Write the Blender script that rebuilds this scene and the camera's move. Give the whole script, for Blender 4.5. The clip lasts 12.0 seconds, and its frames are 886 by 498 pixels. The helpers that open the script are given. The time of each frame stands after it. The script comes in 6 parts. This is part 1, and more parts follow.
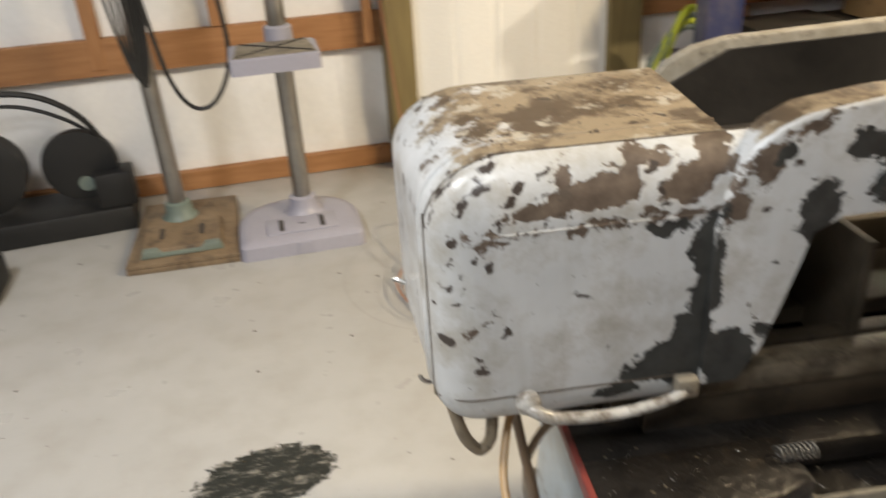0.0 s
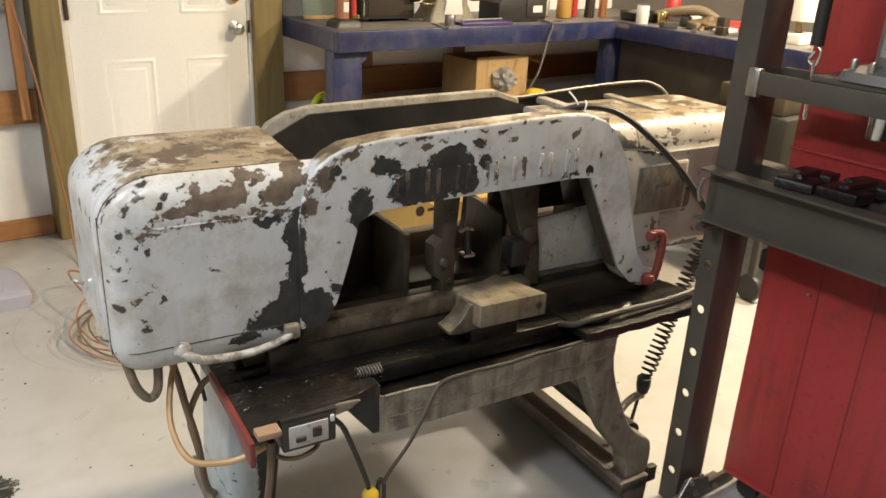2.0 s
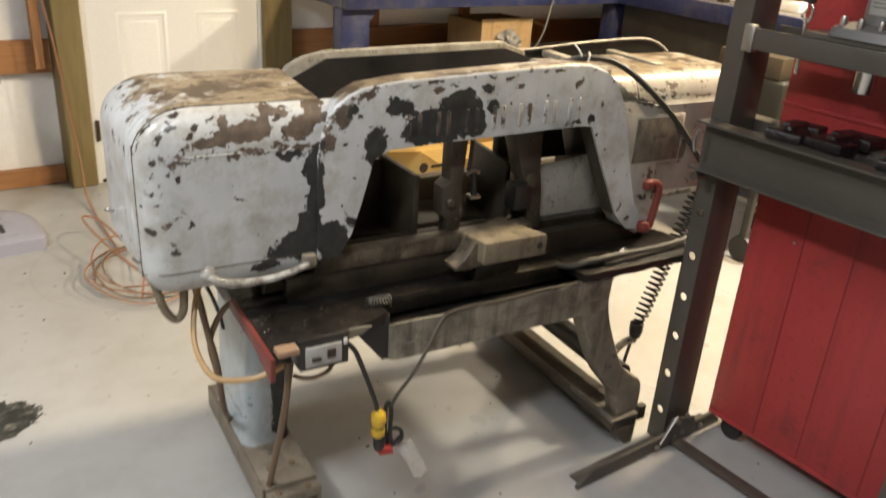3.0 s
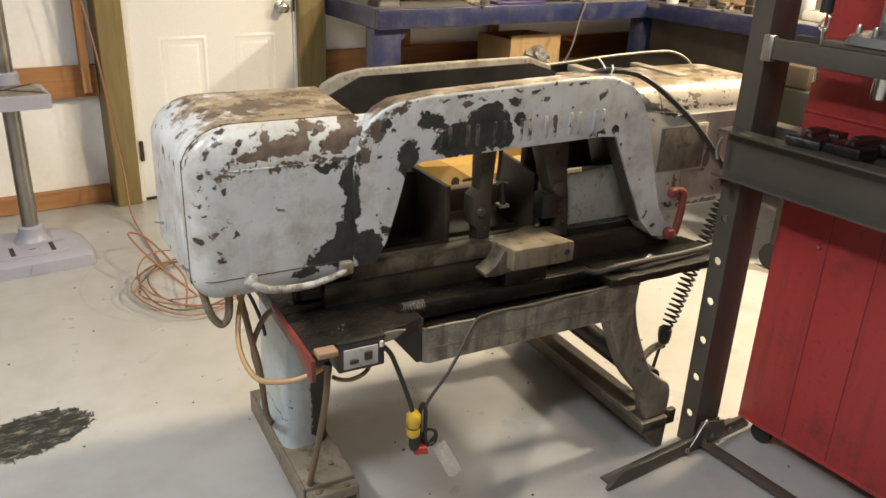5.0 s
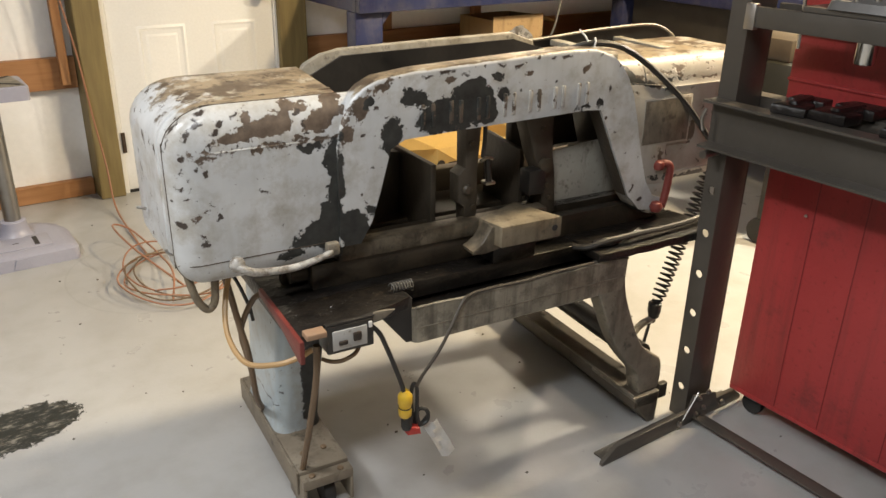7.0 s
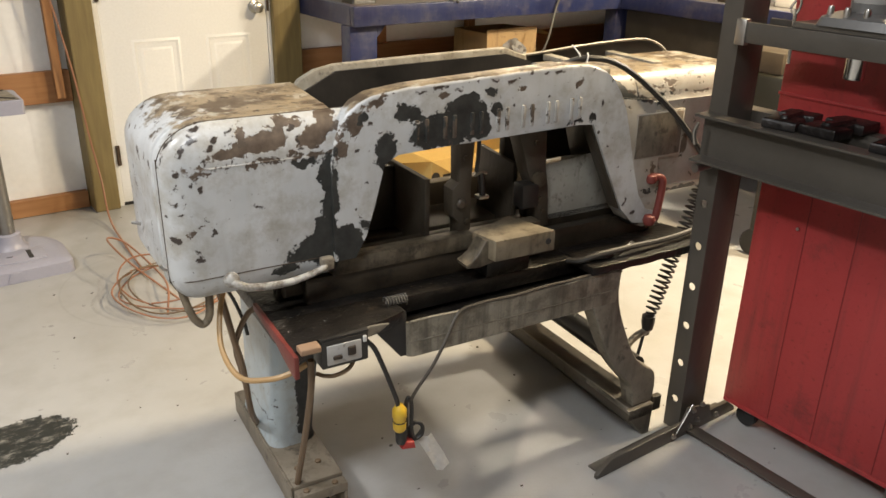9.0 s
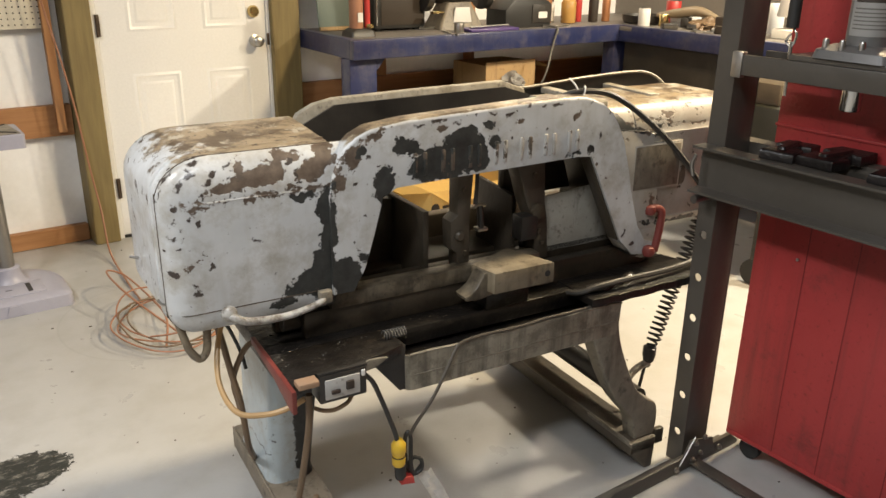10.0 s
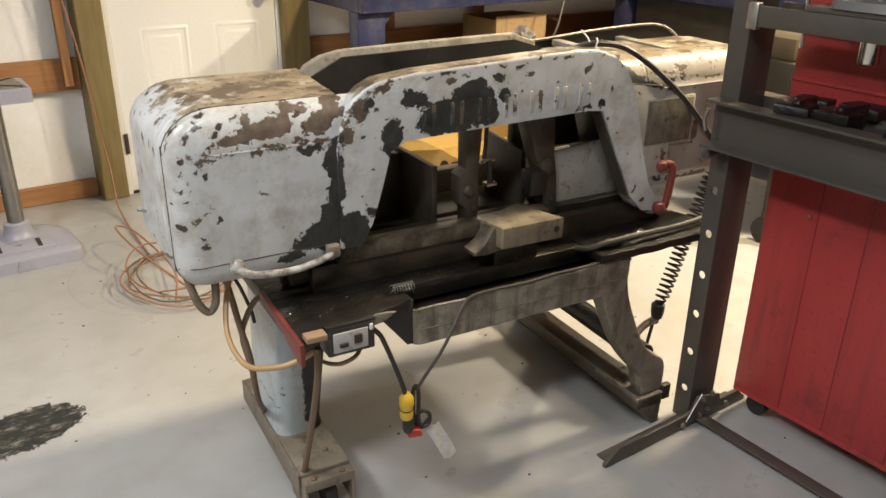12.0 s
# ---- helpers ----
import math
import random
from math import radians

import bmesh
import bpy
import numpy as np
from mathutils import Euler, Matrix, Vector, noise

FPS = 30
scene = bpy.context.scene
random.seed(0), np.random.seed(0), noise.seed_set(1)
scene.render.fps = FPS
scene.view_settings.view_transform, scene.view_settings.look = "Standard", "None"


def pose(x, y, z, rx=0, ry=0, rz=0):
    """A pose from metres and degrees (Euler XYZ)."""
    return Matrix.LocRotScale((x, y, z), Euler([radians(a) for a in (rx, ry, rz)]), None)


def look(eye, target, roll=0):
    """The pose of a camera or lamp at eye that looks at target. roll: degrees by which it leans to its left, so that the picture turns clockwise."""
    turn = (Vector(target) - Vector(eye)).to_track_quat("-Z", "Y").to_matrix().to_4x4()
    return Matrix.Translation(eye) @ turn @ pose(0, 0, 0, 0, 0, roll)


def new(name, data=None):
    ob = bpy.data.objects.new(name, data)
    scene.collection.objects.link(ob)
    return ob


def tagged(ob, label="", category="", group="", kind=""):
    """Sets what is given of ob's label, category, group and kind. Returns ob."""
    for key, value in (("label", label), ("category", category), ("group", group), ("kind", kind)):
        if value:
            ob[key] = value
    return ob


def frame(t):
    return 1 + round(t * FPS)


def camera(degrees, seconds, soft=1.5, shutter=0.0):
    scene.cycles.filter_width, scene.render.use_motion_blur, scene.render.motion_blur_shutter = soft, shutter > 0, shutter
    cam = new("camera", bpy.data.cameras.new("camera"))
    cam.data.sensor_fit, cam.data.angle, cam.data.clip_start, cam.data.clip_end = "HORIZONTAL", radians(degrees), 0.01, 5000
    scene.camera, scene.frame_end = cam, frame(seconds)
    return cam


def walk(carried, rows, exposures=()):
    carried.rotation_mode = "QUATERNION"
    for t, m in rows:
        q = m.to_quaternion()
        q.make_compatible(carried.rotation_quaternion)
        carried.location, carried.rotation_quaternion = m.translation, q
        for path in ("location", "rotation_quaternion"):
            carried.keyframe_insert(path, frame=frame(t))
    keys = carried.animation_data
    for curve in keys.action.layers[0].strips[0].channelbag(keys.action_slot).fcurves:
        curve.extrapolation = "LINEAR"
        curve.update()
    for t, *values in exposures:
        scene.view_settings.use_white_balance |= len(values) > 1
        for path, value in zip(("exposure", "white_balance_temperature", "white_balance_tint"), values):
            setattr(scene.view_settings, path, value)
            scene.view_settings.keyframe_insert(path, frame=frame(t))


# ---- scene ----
cam = camera(57.7, 12.0, shutter=0.5)
PATH = [
    (0, (0.142, 0.107, 1.345), (0.514, 1.838, 0.415), -3.6),
    (0.5, (0.064, -0.006, 1.354), (0.792, 1.594, 0.4), 0.8),
    (1, (0.086, -0.239, 1.388), (0.988, 1.318, 0.514), 2.7),
    (1.5, (0.106, -0.422, 1.415), (1.07, 1.129, 0.601), 0.7),
    (2, (0.008, -0.423, 1.426), (1.123, 1.063, 0.686), 2.7),
    (2.5, (-0.069, -0.387, 1.405), (1.089, 1.058, 0.647), 3.9),
    (3, (-0.082, -0.51, 1.401), (1.026, 0.946, 0.594), 4.1),
    (3.2, (-0.064, -0.583, 1.399), (0.992, 0.893, 0.558), 3.4),
    (4.8, (-0.122, -0.581, 1.41), (0.917, 0.937, 0.623), 2.3),
    (5, (-0.124, -0.578, 1.412), (0.924, 0.94, 0.639), 2.4),
    (5.5, (-0.121, -0.573, 1.405), (0.933, 0.952, 0.653), 1.7),
    (6, (-0.119, -0.573, 1.404), (0.944, 0.95, 0.661), 1.4),
    (6.5, (-0.117, -0.574, 1.396), (0.952, 0.94, 0.644), 1.3),
    (7, (-0.118, -0.578, 1.386), (0.947, 0.915, 0.587), 1.1),
    (9, (-0.118, -0.582, 1.397), (0.962, 0.912, 0.622), 1.1),
    (9.5, (-0.115, -0.582, 1.401), (0.977, 0.926, 0.67), 1.0),
    (10, (-0.11, -0.58, 1.401), (0.983, 0.939, 0.695), 0.8),
    (10.5, (-0.102, -0.577, 1.396), (0.977, 0.948, 0.682), 0.4),
    (11, (-0.098, -0.574, 1.391), (0.971, 0.946, 0.651), 0.3),
    (11.5, (-0.101, -0.579, 1.39), (0.961, 0.929, 0.616), 0.4),
    (12, (-0.106, -0.576, 1.389), (0.948, 0.923, 0.588), 0.8),
]
walk(cam, [(t, look(eye, target, roll)) for t, eye, target, roll in PATH])

# ---- light ----
world = bpy.data.worlds.new("world")
scene.world = world
world.use_nodes = True
world.node_tree.nodes["Background"].inputs[0].default_value = (0.9, 0.85, 0.8, 1)
world.node_tree.nodes["Background"].inputs[1].default_value = 0.03
scene.view_settings.exposure = 0.0


def ceiling_lamp(name, x, y, z, sx, sy, watts, colour, target=None):
    data = bpy.data.lights.new(name, "AREA")
    data.shape, data.size, data.size_y, data.energy, data.color = "RECTANGLE", sx, sy, watts, colour
    ob = new(name, data)
    ob.matrix_world = look((x, y, z), target or (x, y + 0.001, 0))
    return ob


ceiling_lamp("lamp_bench", 4.12, 0.5, 2.62, 0.2, 0.2, 190, (1.0, 0.89, 0.70))
ceiling_lamp("lamp_middle", 2.6, 0.6, 2.68, 0.3, 0.3, 140, (1.0, 0.79, 0.49))
ceiling_lamp("lamp_room", -0.35, -0.5, 2.68, 1.2, 0.3, 44, (0.93, 0.965, 1.0))
ceiling_lamp("lamp_left", -1.1, 0.95, 2.68, 0.3, 0.8, 70, (0.97, 0.97, 0.975))
ceiling_lamp("lamp_corner", 3.35, 3.2, 2.55, 0.15, 0.15, 14, (1.0, 0.86, 0.66))

# ---- materials ----


def grow(nt, kind, **inputs):
    n = nt.nodes.new("ShaderNode" + kind)
    for key, value in inputs.items():
        if isinstance(value, bpy.types.NodeSocket):
            nt.links.new(value, n.inputs[key.replace("_", " ")])
        else:
            n.inputs[key.replace("_", " ")].default_value = value
    return n


def maths(nt, op, a, b=0.0, c=0.0):
    n = nt.nodes.new("ShaderNodeMath")
    n.operation = op
    for i, v in enumerate((a, b, c)):
        if isinstance(v, bpy.types.NodeSocket):
            nt.links.new(v, n.inputs[i])
        else:
            n.inputs[i].default_value = v
    return n.outputs[0]


def blend(nt, fac, a, b):
    n = nt.nodes.new("ShaderNodeMix")
    n.data_type = "RGBA"
    for i, v in ((0, fac), (6, a), (7, b)):
        if isinstance(v, bpy.types.NodeSocket):
            nt.links.new(v, n.inputs[i])
        elif i == 0:
            n.inputs[0].default_value = v
        else:
            n.inputs[i].default_value = (*v, 1)
    return n.outputs[2]


def fuzz(nt, co, scale, detail=4.0, rough=0.55):
    return grow(nt, "TexNoise", Vector=co, Scale=scale, Detail=detail, Roughness=rough).outputs["Fac"]


def step(nt, v, lo, hi):
    n = nt.nodes.new("ShaderNodeMapRange")
    nt.links.new(v, n.inputs[0])
    n.inputs[1].default_value, n.inputs[2].default_value = lo, hi
    return n.outputs[0]


def stretch(nt, co, sx, sy, sz):
    n = nt.nodes.new("ShaderNodeMapping")
    nt.links.new(co, n.inputs[0])
    n.inputs["Scale"].default_value = (sx, sy, sz)
    return n.outputs[0]


def base_mat(name):
    m = bpy.data.materials.new(name)
    m.use_nodes = True
    nt = m.node_tree
    co = nt.nodes.new("ShaderNodeTexCoord").outputs["Object"]
    return m, nt, co, nt.nodes["Principled BSDF"]


def put(nt, value, socket):
    if isinstance(value, bpy.types.NodeSocket):
        nt.links.new(value, socket)
    elif isinstance(value, tuple):
        socket.default_value = (*value, 1)
    else:
        socket.default_value = value


def finish(m, nt, bsdf, colour, rough, metal=0.0, relief=None, depth=0.002):
    put(nt, colour, bsdf.inputs["Base Color"])
    put(nt, rough, bsdf.inputs["Roughness"])
    put(nt, metal, bsdf.inputs["Metallic"])
    if relief is not None:
        b = grow(nt, "Bump", Height=relief, Strength=0.6, Distance=depth)
        nt.links.new(b.outputs[0], bsdf.inputs["Normal"])
    return m


def worn(name, a, b, rough=0.5, metal=0.0, big=3.0, fine=60.0, amount=1.0, dirt=(0.05, 0.04, 0.03), dirty=0.0, depth=0.001):
    """A surface of two close colours, fine grain and, where dirty, blotches."""
    m, nt, co, bsdf = base_mat(name)
    n1, n2 = fuzz(nt, co, big, 5.0), fuzz(nt, co, fine, 4.0)
    c = blend(nt, step(nt, n1, 0.5 - 0.25 / amount, 0.5 + 0.25 / amount), a, b)
    c = blend(nt, maths(nt, "MULTIPLY", n2, 0.25), c, tuple(x * 0.5 for x in a))
    if dirty:
        n3 = fuzz(nt, co, big * 2.7, 8.0, 0.65)
        c = blend(nt, maths(nt, "MULTIPLY", step(nt, n3, 0.72 - 0.3 * dirty, 0.82 - 0.2 * dirty), 0.85), c, dirt)
    r = maths(nt, "ADD", maths(nt, "MULTIPLY", n1, 0.3), rough - 0.15)
    return finish(m, nt, bsdf, c, r, metal, n2, depth)


def crumple(nt, co, scale, amount):
    """Coordinates shifted about by noise, so that outlines drawn in them are torn."""
    n = grow(nt, "TexNoise", Vector=co, Scale=scale, Detail=4.0, Roughness=0.6)
    move = nt.nodes.new("ShaderNodeVectorMath")
    move.operation = "MULTIPLY_ADD"
    nt.links.new(n.outputs["Color"], move.inputs[0])
    move.inputs[1].default_value = (amount,) * 3
    nt.links.new(co, move.inputs[2])
    back = nt.nodes.new("ShaderNodeVectorMath")
    back.operation = "SUBTRACT"
    nt.links.new(move.outputs[0], back.inputs[0])
    back.inputs[1].default_value = (amount * 0.5,) * 3
    return back.outputs[0]


def blobs(nt, co, spots, ragged, axes=(0, 2)):
    """1 inside any of the ellipses (a, b, ra, rb, turn), with edges made ragged by noise."""
    split = grow(nt, "SeparateXYZ", Vector=co)
    pa, pb = split.outputs[axes[0]], split.outputs[axes[1]]
    out = None
    for a, b, ra, rb, turn in spots:
        cs, sn = math.cos(radians(turn)), math.sin(radians(turn))
        da, db = maths(nt, "SUBTRACT", pa, a), maths(nt, "SUBTRACT", pb, b)
        x = maths(nt, "ADD", maths(nt, "MULTIPLY", da, cs / ra), maths(nt, "MULTIPLY", db, sn / ra))
        y = maths(nt, "SUBTRACT", maths(nt, "MULTIPLY", db, cs / rb), maths(nt, "MULTIPLY", da, sn / rb))
        d = maths(nt, "SQRT", maths(nt, "ADD", maths(nt, "MULTIPLY", x, x), maths(nt, "MULTIPLY", y, y)))
        d = maths(nt, "MULTIPLY", maths(nt, "SUBTRACT", 1.0, d), min(ra, rb))
        out = d if out is None else maths(nt, "MAXIMUM", out, d)
    if out is None:
        return maths(nt, "ADD", 0.0, 0.0)
    out = maths(nt, "ADD", out, ragged)
    return step(nt, out, -0.0012, 0.0012)


def saw_paint(name, spots, dark, freckles=(), dusty=0.0, edge=None, low=(0.45, 0.46, 0.46), high=(0.58, 0.59, 0.59), chips=0.69, grain=(1, 1, 1), under=(0.085, 0.066, 0.05), soil=1.0):
    """Grey paint, chipped to brown rust and to black iron; dusty: how far rusty dust covers the upward faces."""
    m, nt, co, bsdf = base_mat(name)
    n1, n2, n3 = fuzz(nt, co, 7, 4), fuzz(nt, co, 38, 5, 0.6), fuzz(nt, co, 150, 3)
    paint = blend(nt, step(nt, n1, 0.35, 0.7), low, high)
    streak = fuzz(nt, stretch(nt, co, 30, 30, 3), 1.6, 5)
    paint = blend(nt, maths(nt, "MULTIPLY", step(nt, streak, 0.50, 0.74), 0.22 * soil), paint, (0.31, 0.285, 0.23))
    cloud = fuzz(nt, co, 11, 7, 0.7)
    paint = blend(nt, maths(nt, "MULTIPLY", step(nt, cloud, 0.47, 0.66), 0.62 * soil), paint, (0.27, 0.235, 0.175))
    pits = step(nt, fuzz(nt, co, 95, 2, 0.5), 0.70, 0.74)
    paint = blend(nt, maths(nt, "MULTIPLY", pits, 0.5 * soil), paint, (0.12, 0.10, 0.08))
    lobes = fuzz(nt, co, 32, 2.5, 0.5)
    rag = maths(nt, "ADD", maths(nt, "MULTIPLY", maths(nt, "SUBTRACT", lobes, 0.5), 0.028), maths(nt, "MULTIPLY", maths(nt, "SUBTRACT", n3, 0.56), 0.012))
    rust = blend(nt, step(nt, n2, 0.3, 0.7), (0.058, 0.041, 0.030), (0.15, 0.112, 0.082))
    black = blend(nt, step(nt, n2, 0.3, 0.75), (0.013, 0.014, 0.0135), (0.046, 0.047, 0.043))
    c = paint
    bare = None
    if dusty:
        up = grow(nt, "SeparateXYZ", Vector=nt.nodes.new("ShaderNodeNewGeometry").outputs["Normal"]).outputs[2]
        n4 = fuzz(nt, co, 19, 7, 0.68)
        k = maths(nt, "ADD", up, maths(nt, "MULTIPLY", maths(nt, "SUBTRACT", n4, 0.5), 0.9))
        dust = blend(nt, step(nt, fuzz(nt, co, 10, 8, 0.72), 0.46, 0.55), (0.26, 0.205, 0.135), (0.09, 0.065, 0.043))
        dust = blend(nt, step(nt, fuzz(nt, co, 17, 6, 0.68), 0.56, 0.61), dust, (0.37, 0.335, 0.27))
        dust = blend(nt, step(nt, fuzz(nt, co, 48, 5, 0.7), 0.60, 0.65), dust, (0.055, 0.04, 0.03))
        cover = step(nt, k, 1.12 - dusty, 1.2 - dusty)
        if edge is not None:
            split = grow(nt, "SeparateXYZ", Vector=co)
            inside = maths(nt, "ADD", maths(nt, "SUBTRACT", split.outputs[1], edge[1]), maths(nt, "MULTIPLY", maths(nt, "SUBTRACT", n2, 0.5), 0.012))
            along = maths(nt, "ADD", maths(nt, "SUBTRACT", split.outputs[0], edge[0]), maths(nt, "MULTIPLY", maths(nt, "SUBTRACT", n4, 0.5), 0.42))
            cover = maths(nt, "MULTIPLY", maths(nt, "MULTIPLY", step(nt, inside, -0.002, 0.003), step(nt, along, -0.01, 0.02)), step(nt, up, 0.35, 0.6))
        c = blend(nt, cover, c, dust)
    torn = crumple(nt, co, 48, 0.034)
    chip = blobs(nt, torn, spots, rag)
    c = blend(nt, chip, c, rust)
    if freckles:
        small = maths(nt, "MULTIPLY", maths(nt, "SUBTRACT", n2, 0.5), 0.014)
        c = blend(nt, blobs(nt, torn, freckles, small), c, (0.045, 0.034, 0.028))
    d = blobs(nt, torn, dark, rag)
    c = blend(nt, d, c, black)
    loose = step(nt, fuzz(nt, stretch(nt, co, *grain), 26, 5, 0.7), chips, chips + 0.012)
    c = blend(nt, loose, c, under)
    gone = maths(nt, "MAXIMUM", maths(nt, "MAXIMUM", chip, d), loose)
    relief = maths(nt, "SUBTRACT", maths(nt, "MULTIPLY", n2, 0.35), gone)
    return finish(m, nt, bsdf, c, maths(nt, "ADD", maths(nt, "MULTIPLY", n2, 0.25), maths(nt, "ADD", 0.2, maths(nt, "MULTIPLY", gone, 0.2))), 0.0, relief, 0.0012)


def streaked(name, a, b, dirt, scale=9.0, fall=2.2, amount=0.5, rough=0.5, blotch=0.8):
    """Old paint with dirt in blotches and in runs down the upright faces."""
    m, nt, co, bsdf = base_mat(name)
    n1, n2 = fuzz(nt, co, scale, 7, 0.65), fuzz(nt, co, 75, 4)
    runs = fuzz(nt, stretch(nt, co, 22, 22, fall), 1.0, 7, 0.68)
    c = blend(nt, step(nt, n1, 0.35, 0.65), a, b)
    c = blend(nt, maths(nt, "MULTIPLY", step(nt, runs, 0.62 - 0.2 * amount, 0.78 - 0.12 * amount), 0.8), c, dirt)
    c = blend(nt, maths(nt, "MULTIPLY", step(nt, fuzz(nt, co, scale * 2.1, 8, 0.72), 0.66 - 0.2 * amount, 0.74 - 0.16 * amount), blotch), c, dirt)
    c = blend(nt, maths(nt, "MULTIPLY", step(nt, n2, 0.6, 0.72), 0.5), c, tuple(x * 0.4 for x in a))
    return finish(m, nt, bsdf, c, maths(nt, "ADD", maths(nt, "MULTIPLY", n1, 0.4), rough - 0.2), 0.0, n2, 0.0015)


def timber(name, a, b, along=(1, 12, 12), rough=0.65):
    m, nt, co, bsdf = base_mat(name)
    g = fuzz(nt, stretch(nt, co, *along), 4.0, 6, 0.6)
    g2 = fuzz(nt, co, 2.2, 3)
    knots = step(nt, fuzz(nt, co, 5.5, 1), 0.74, 0.79)
    c = blend(nt, step(nt, g, 0.3, 0.7), a, b)
    c = blend(nt, maths(nt, "MULTIPLY", g2, 0.3), c, tuple(x * 0.55 for x in b))
    c = blend(nt, maths(nt, "MULTIPLY", knots, 0.6), c, tuple(x * 0.35 for x in b))
    return finish(m, nt, bsdf, c, rough, 0.0, g, 0.001)


def concrete():
    m, nt, co, bsdf = base_mat("floor_paint")
    n1, n2, n3 = fuzz(nt, co, 0.9, 5), fuzz(nt, co, 7, 6), fuzz(nt, co, 90, 4)
    c = blend(nt, step(nt, n1, 0.3, 0.7), (0.335, 0.33, 0.32), (0.405, 0.40, 0.385))
    c = blend(nt, maths(nt, "MULTIPLY", step(nt, n2, 0.45, 0.75), 0.45), c, (0.27, 0.255, 0.225))
    drift = step(nt, fuzz(nt, co, 2.3, 6, 0.65), 0.52, 0.72)
    c = blend(nt, maths(nt, "MULTIPLY", drift, 0.28), c, (0.25, 0.24, 0.22))
    specks = step(nt, fuzz(nt, co, 32, 2, 0.5), 0.765, 0.785)
    c = blend(nt, maths(nt, "MULTIPLY", specks, 0.8), c, (0.10, 0.085, 0.07))
    rag = maths(nt, "ADD", maths(nt, "MULTIPLY", maths(nt, "SUBTRACT", fuzz(nt, co, 24, 8, 0.75), 0.5), 0.13), 0.0)
    stain = blobs(nt, co, [(0.0, 1.62, 0.165, 0.105, 8)], rag, (0, 1))
    worn_in = step(nt, fuzz(nt, stretch(nt, co, 0.55, 1.6, 1.0), 30, 8, 0.85), 0.52, 0.60)
    tar = blend(nt, worn_in, (0.016, 0.018, 0.016), (0.20, 0.19, 0.165))
    ring = maths(nt, "SUBTRACT", blobs(nt, co, [(0.61, 2.45, 0.31, 0.36, 0)], maths(nt, "MULTIPLY", rag, 0.06), (0, 1)), blobs(nt, co, [(0.61, 2.45, 0.302, 0.352, 0)], maths(nt, "MULTIPLY", rag, 0.06), (0, 1)))
    c = blend(nt, maths(nt, "MULTIPLY", ring, 0.14), c, (0.16, 0.16, 0.14))
    c = blend(nt, stain, c, tar)
    rough = maths(nt, "ADD", maths(nt, "MULTIPLY", n2, 0.3), 0.17)
    return finish(m, nt, bsdf, c, rough, 0.0, n3, 0.0006)


M_FLOOR = concrete()
M_SHEET = worn("white_sheeting", (0.84, 0.83, 0.81), (0.89, 0.88, 0.86), 0.5, big=1.5, fine=40, depth=0.002)
M_PLAIN = worn("plain_wall", (0.16, 0.145, 0.125), (0.21, 0.19, 0.165), 0.7)
M_GIRT = timber("pine_board", (0.42, 0.21, 0.085), (0.30, 0.135, 0.05))
M_STUD = timber("pine_stud", (0.42, 0.21, 0.085), (0.30, 0.135, 0.05), (12, 12, 1))
M_POST = timber("treated_post", (0.25, 0.19, 0.075), (0.17, 0.125, 0.05), (12, 12, 1))
M_DOOR = worn("door_paint", (0.84, 0.83, 0.80), (0.87, 0.86, 0.83), 0.4, big=2, fine=90, depth=0.0003)
M_BRASS = worn("brass", (0.62, 0.46, 0.2), (0.68, 0.52, 0.24), 0.22, 1.0, fine=20)
M_NICKEL = worn("satin_nickel", (0.55, 0.52, 0.47), (0.62, 0.6, 0.55), 0.28, 1.0)
M_BLUE = saw_paint("blue_bench_paint", [], [], (), 0.0, None, (0.015, 0.020, 0.066), (0.022, 0.030, 0.092), 0.70, (0.4, 0.4, 1.2), (0.11, 0.10, 0.095), 0.25)
M_BENCHTOP = worn("bench_top_grey", (0.12, 0.11, 0.10), (0.20, 0.18, 0.16), 0.55, dirty=0.45)
M_OIL = worn("oily_iron", (0.005, 0.0045, 0.0042), (0.017, 0.0135, 0.0105), 0.34, big=13, fine=55, dirty=0.42, dirt=(0.036, 0.027, 0.018), depth=0.006)
M_BROWNOIL = worn("brown_oily_casting", (0.034, 0.026, 0.016), (0.088, 0.067, 0.043), 0.45, big=8, fine=60, dirty=0.35, dirt=(0.014, 0.012, 0.009))
M_GRIME = streaked("grimy_casting", (0.135, 0.115, 0.085), (0.25, 0.22, 0.17), (0.04, 0.031, 0.023), 8, 4.0, 0.5)
M_VISE = streaked("vise_casting", (0.115, 0.09, 0.057), (0.21, 0.175, 0.12), (0.045, 0.032, 0.02), 10, 3.0, 0.62)
M_PAN = streaked("pan_grey", (0.19, 0.168, 0.125), (0.33, 0.30, 0.235), (0.042, 0.032, 0.022), 8, 1.2, 0.9, 0.45, 0.5)
M_TANBASE = streaked("rusty_base_plate", (0.15, 0.12, 0.085), (0.225, 0.19, 0.14), (0.06, 0.045, 0.03), 9, 6.0, 0.45, 0.5)
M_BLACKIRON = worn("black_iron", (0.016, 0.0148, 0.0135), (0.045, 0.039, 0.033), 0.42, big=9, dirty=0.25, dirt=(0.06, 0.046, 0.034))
M_STEEL = worn("worn_steel", (0.35, 0.34, 0.32), (0.5, 0.48, 0.45), 0.35, 1.0, big=10)
M_CHROME = worn("chrome", (0.6, 0.6, 0.58), (0.66, 0.65, 0.63), 0.18, 1.0)
M_PRESS = worn("press_grey", (0.058, 0.051, 0.042), (0.090, 0.079, 0.066), 0.36, big=4, dirty=0.12, dirt=(0.022, 0.02, 0.018))
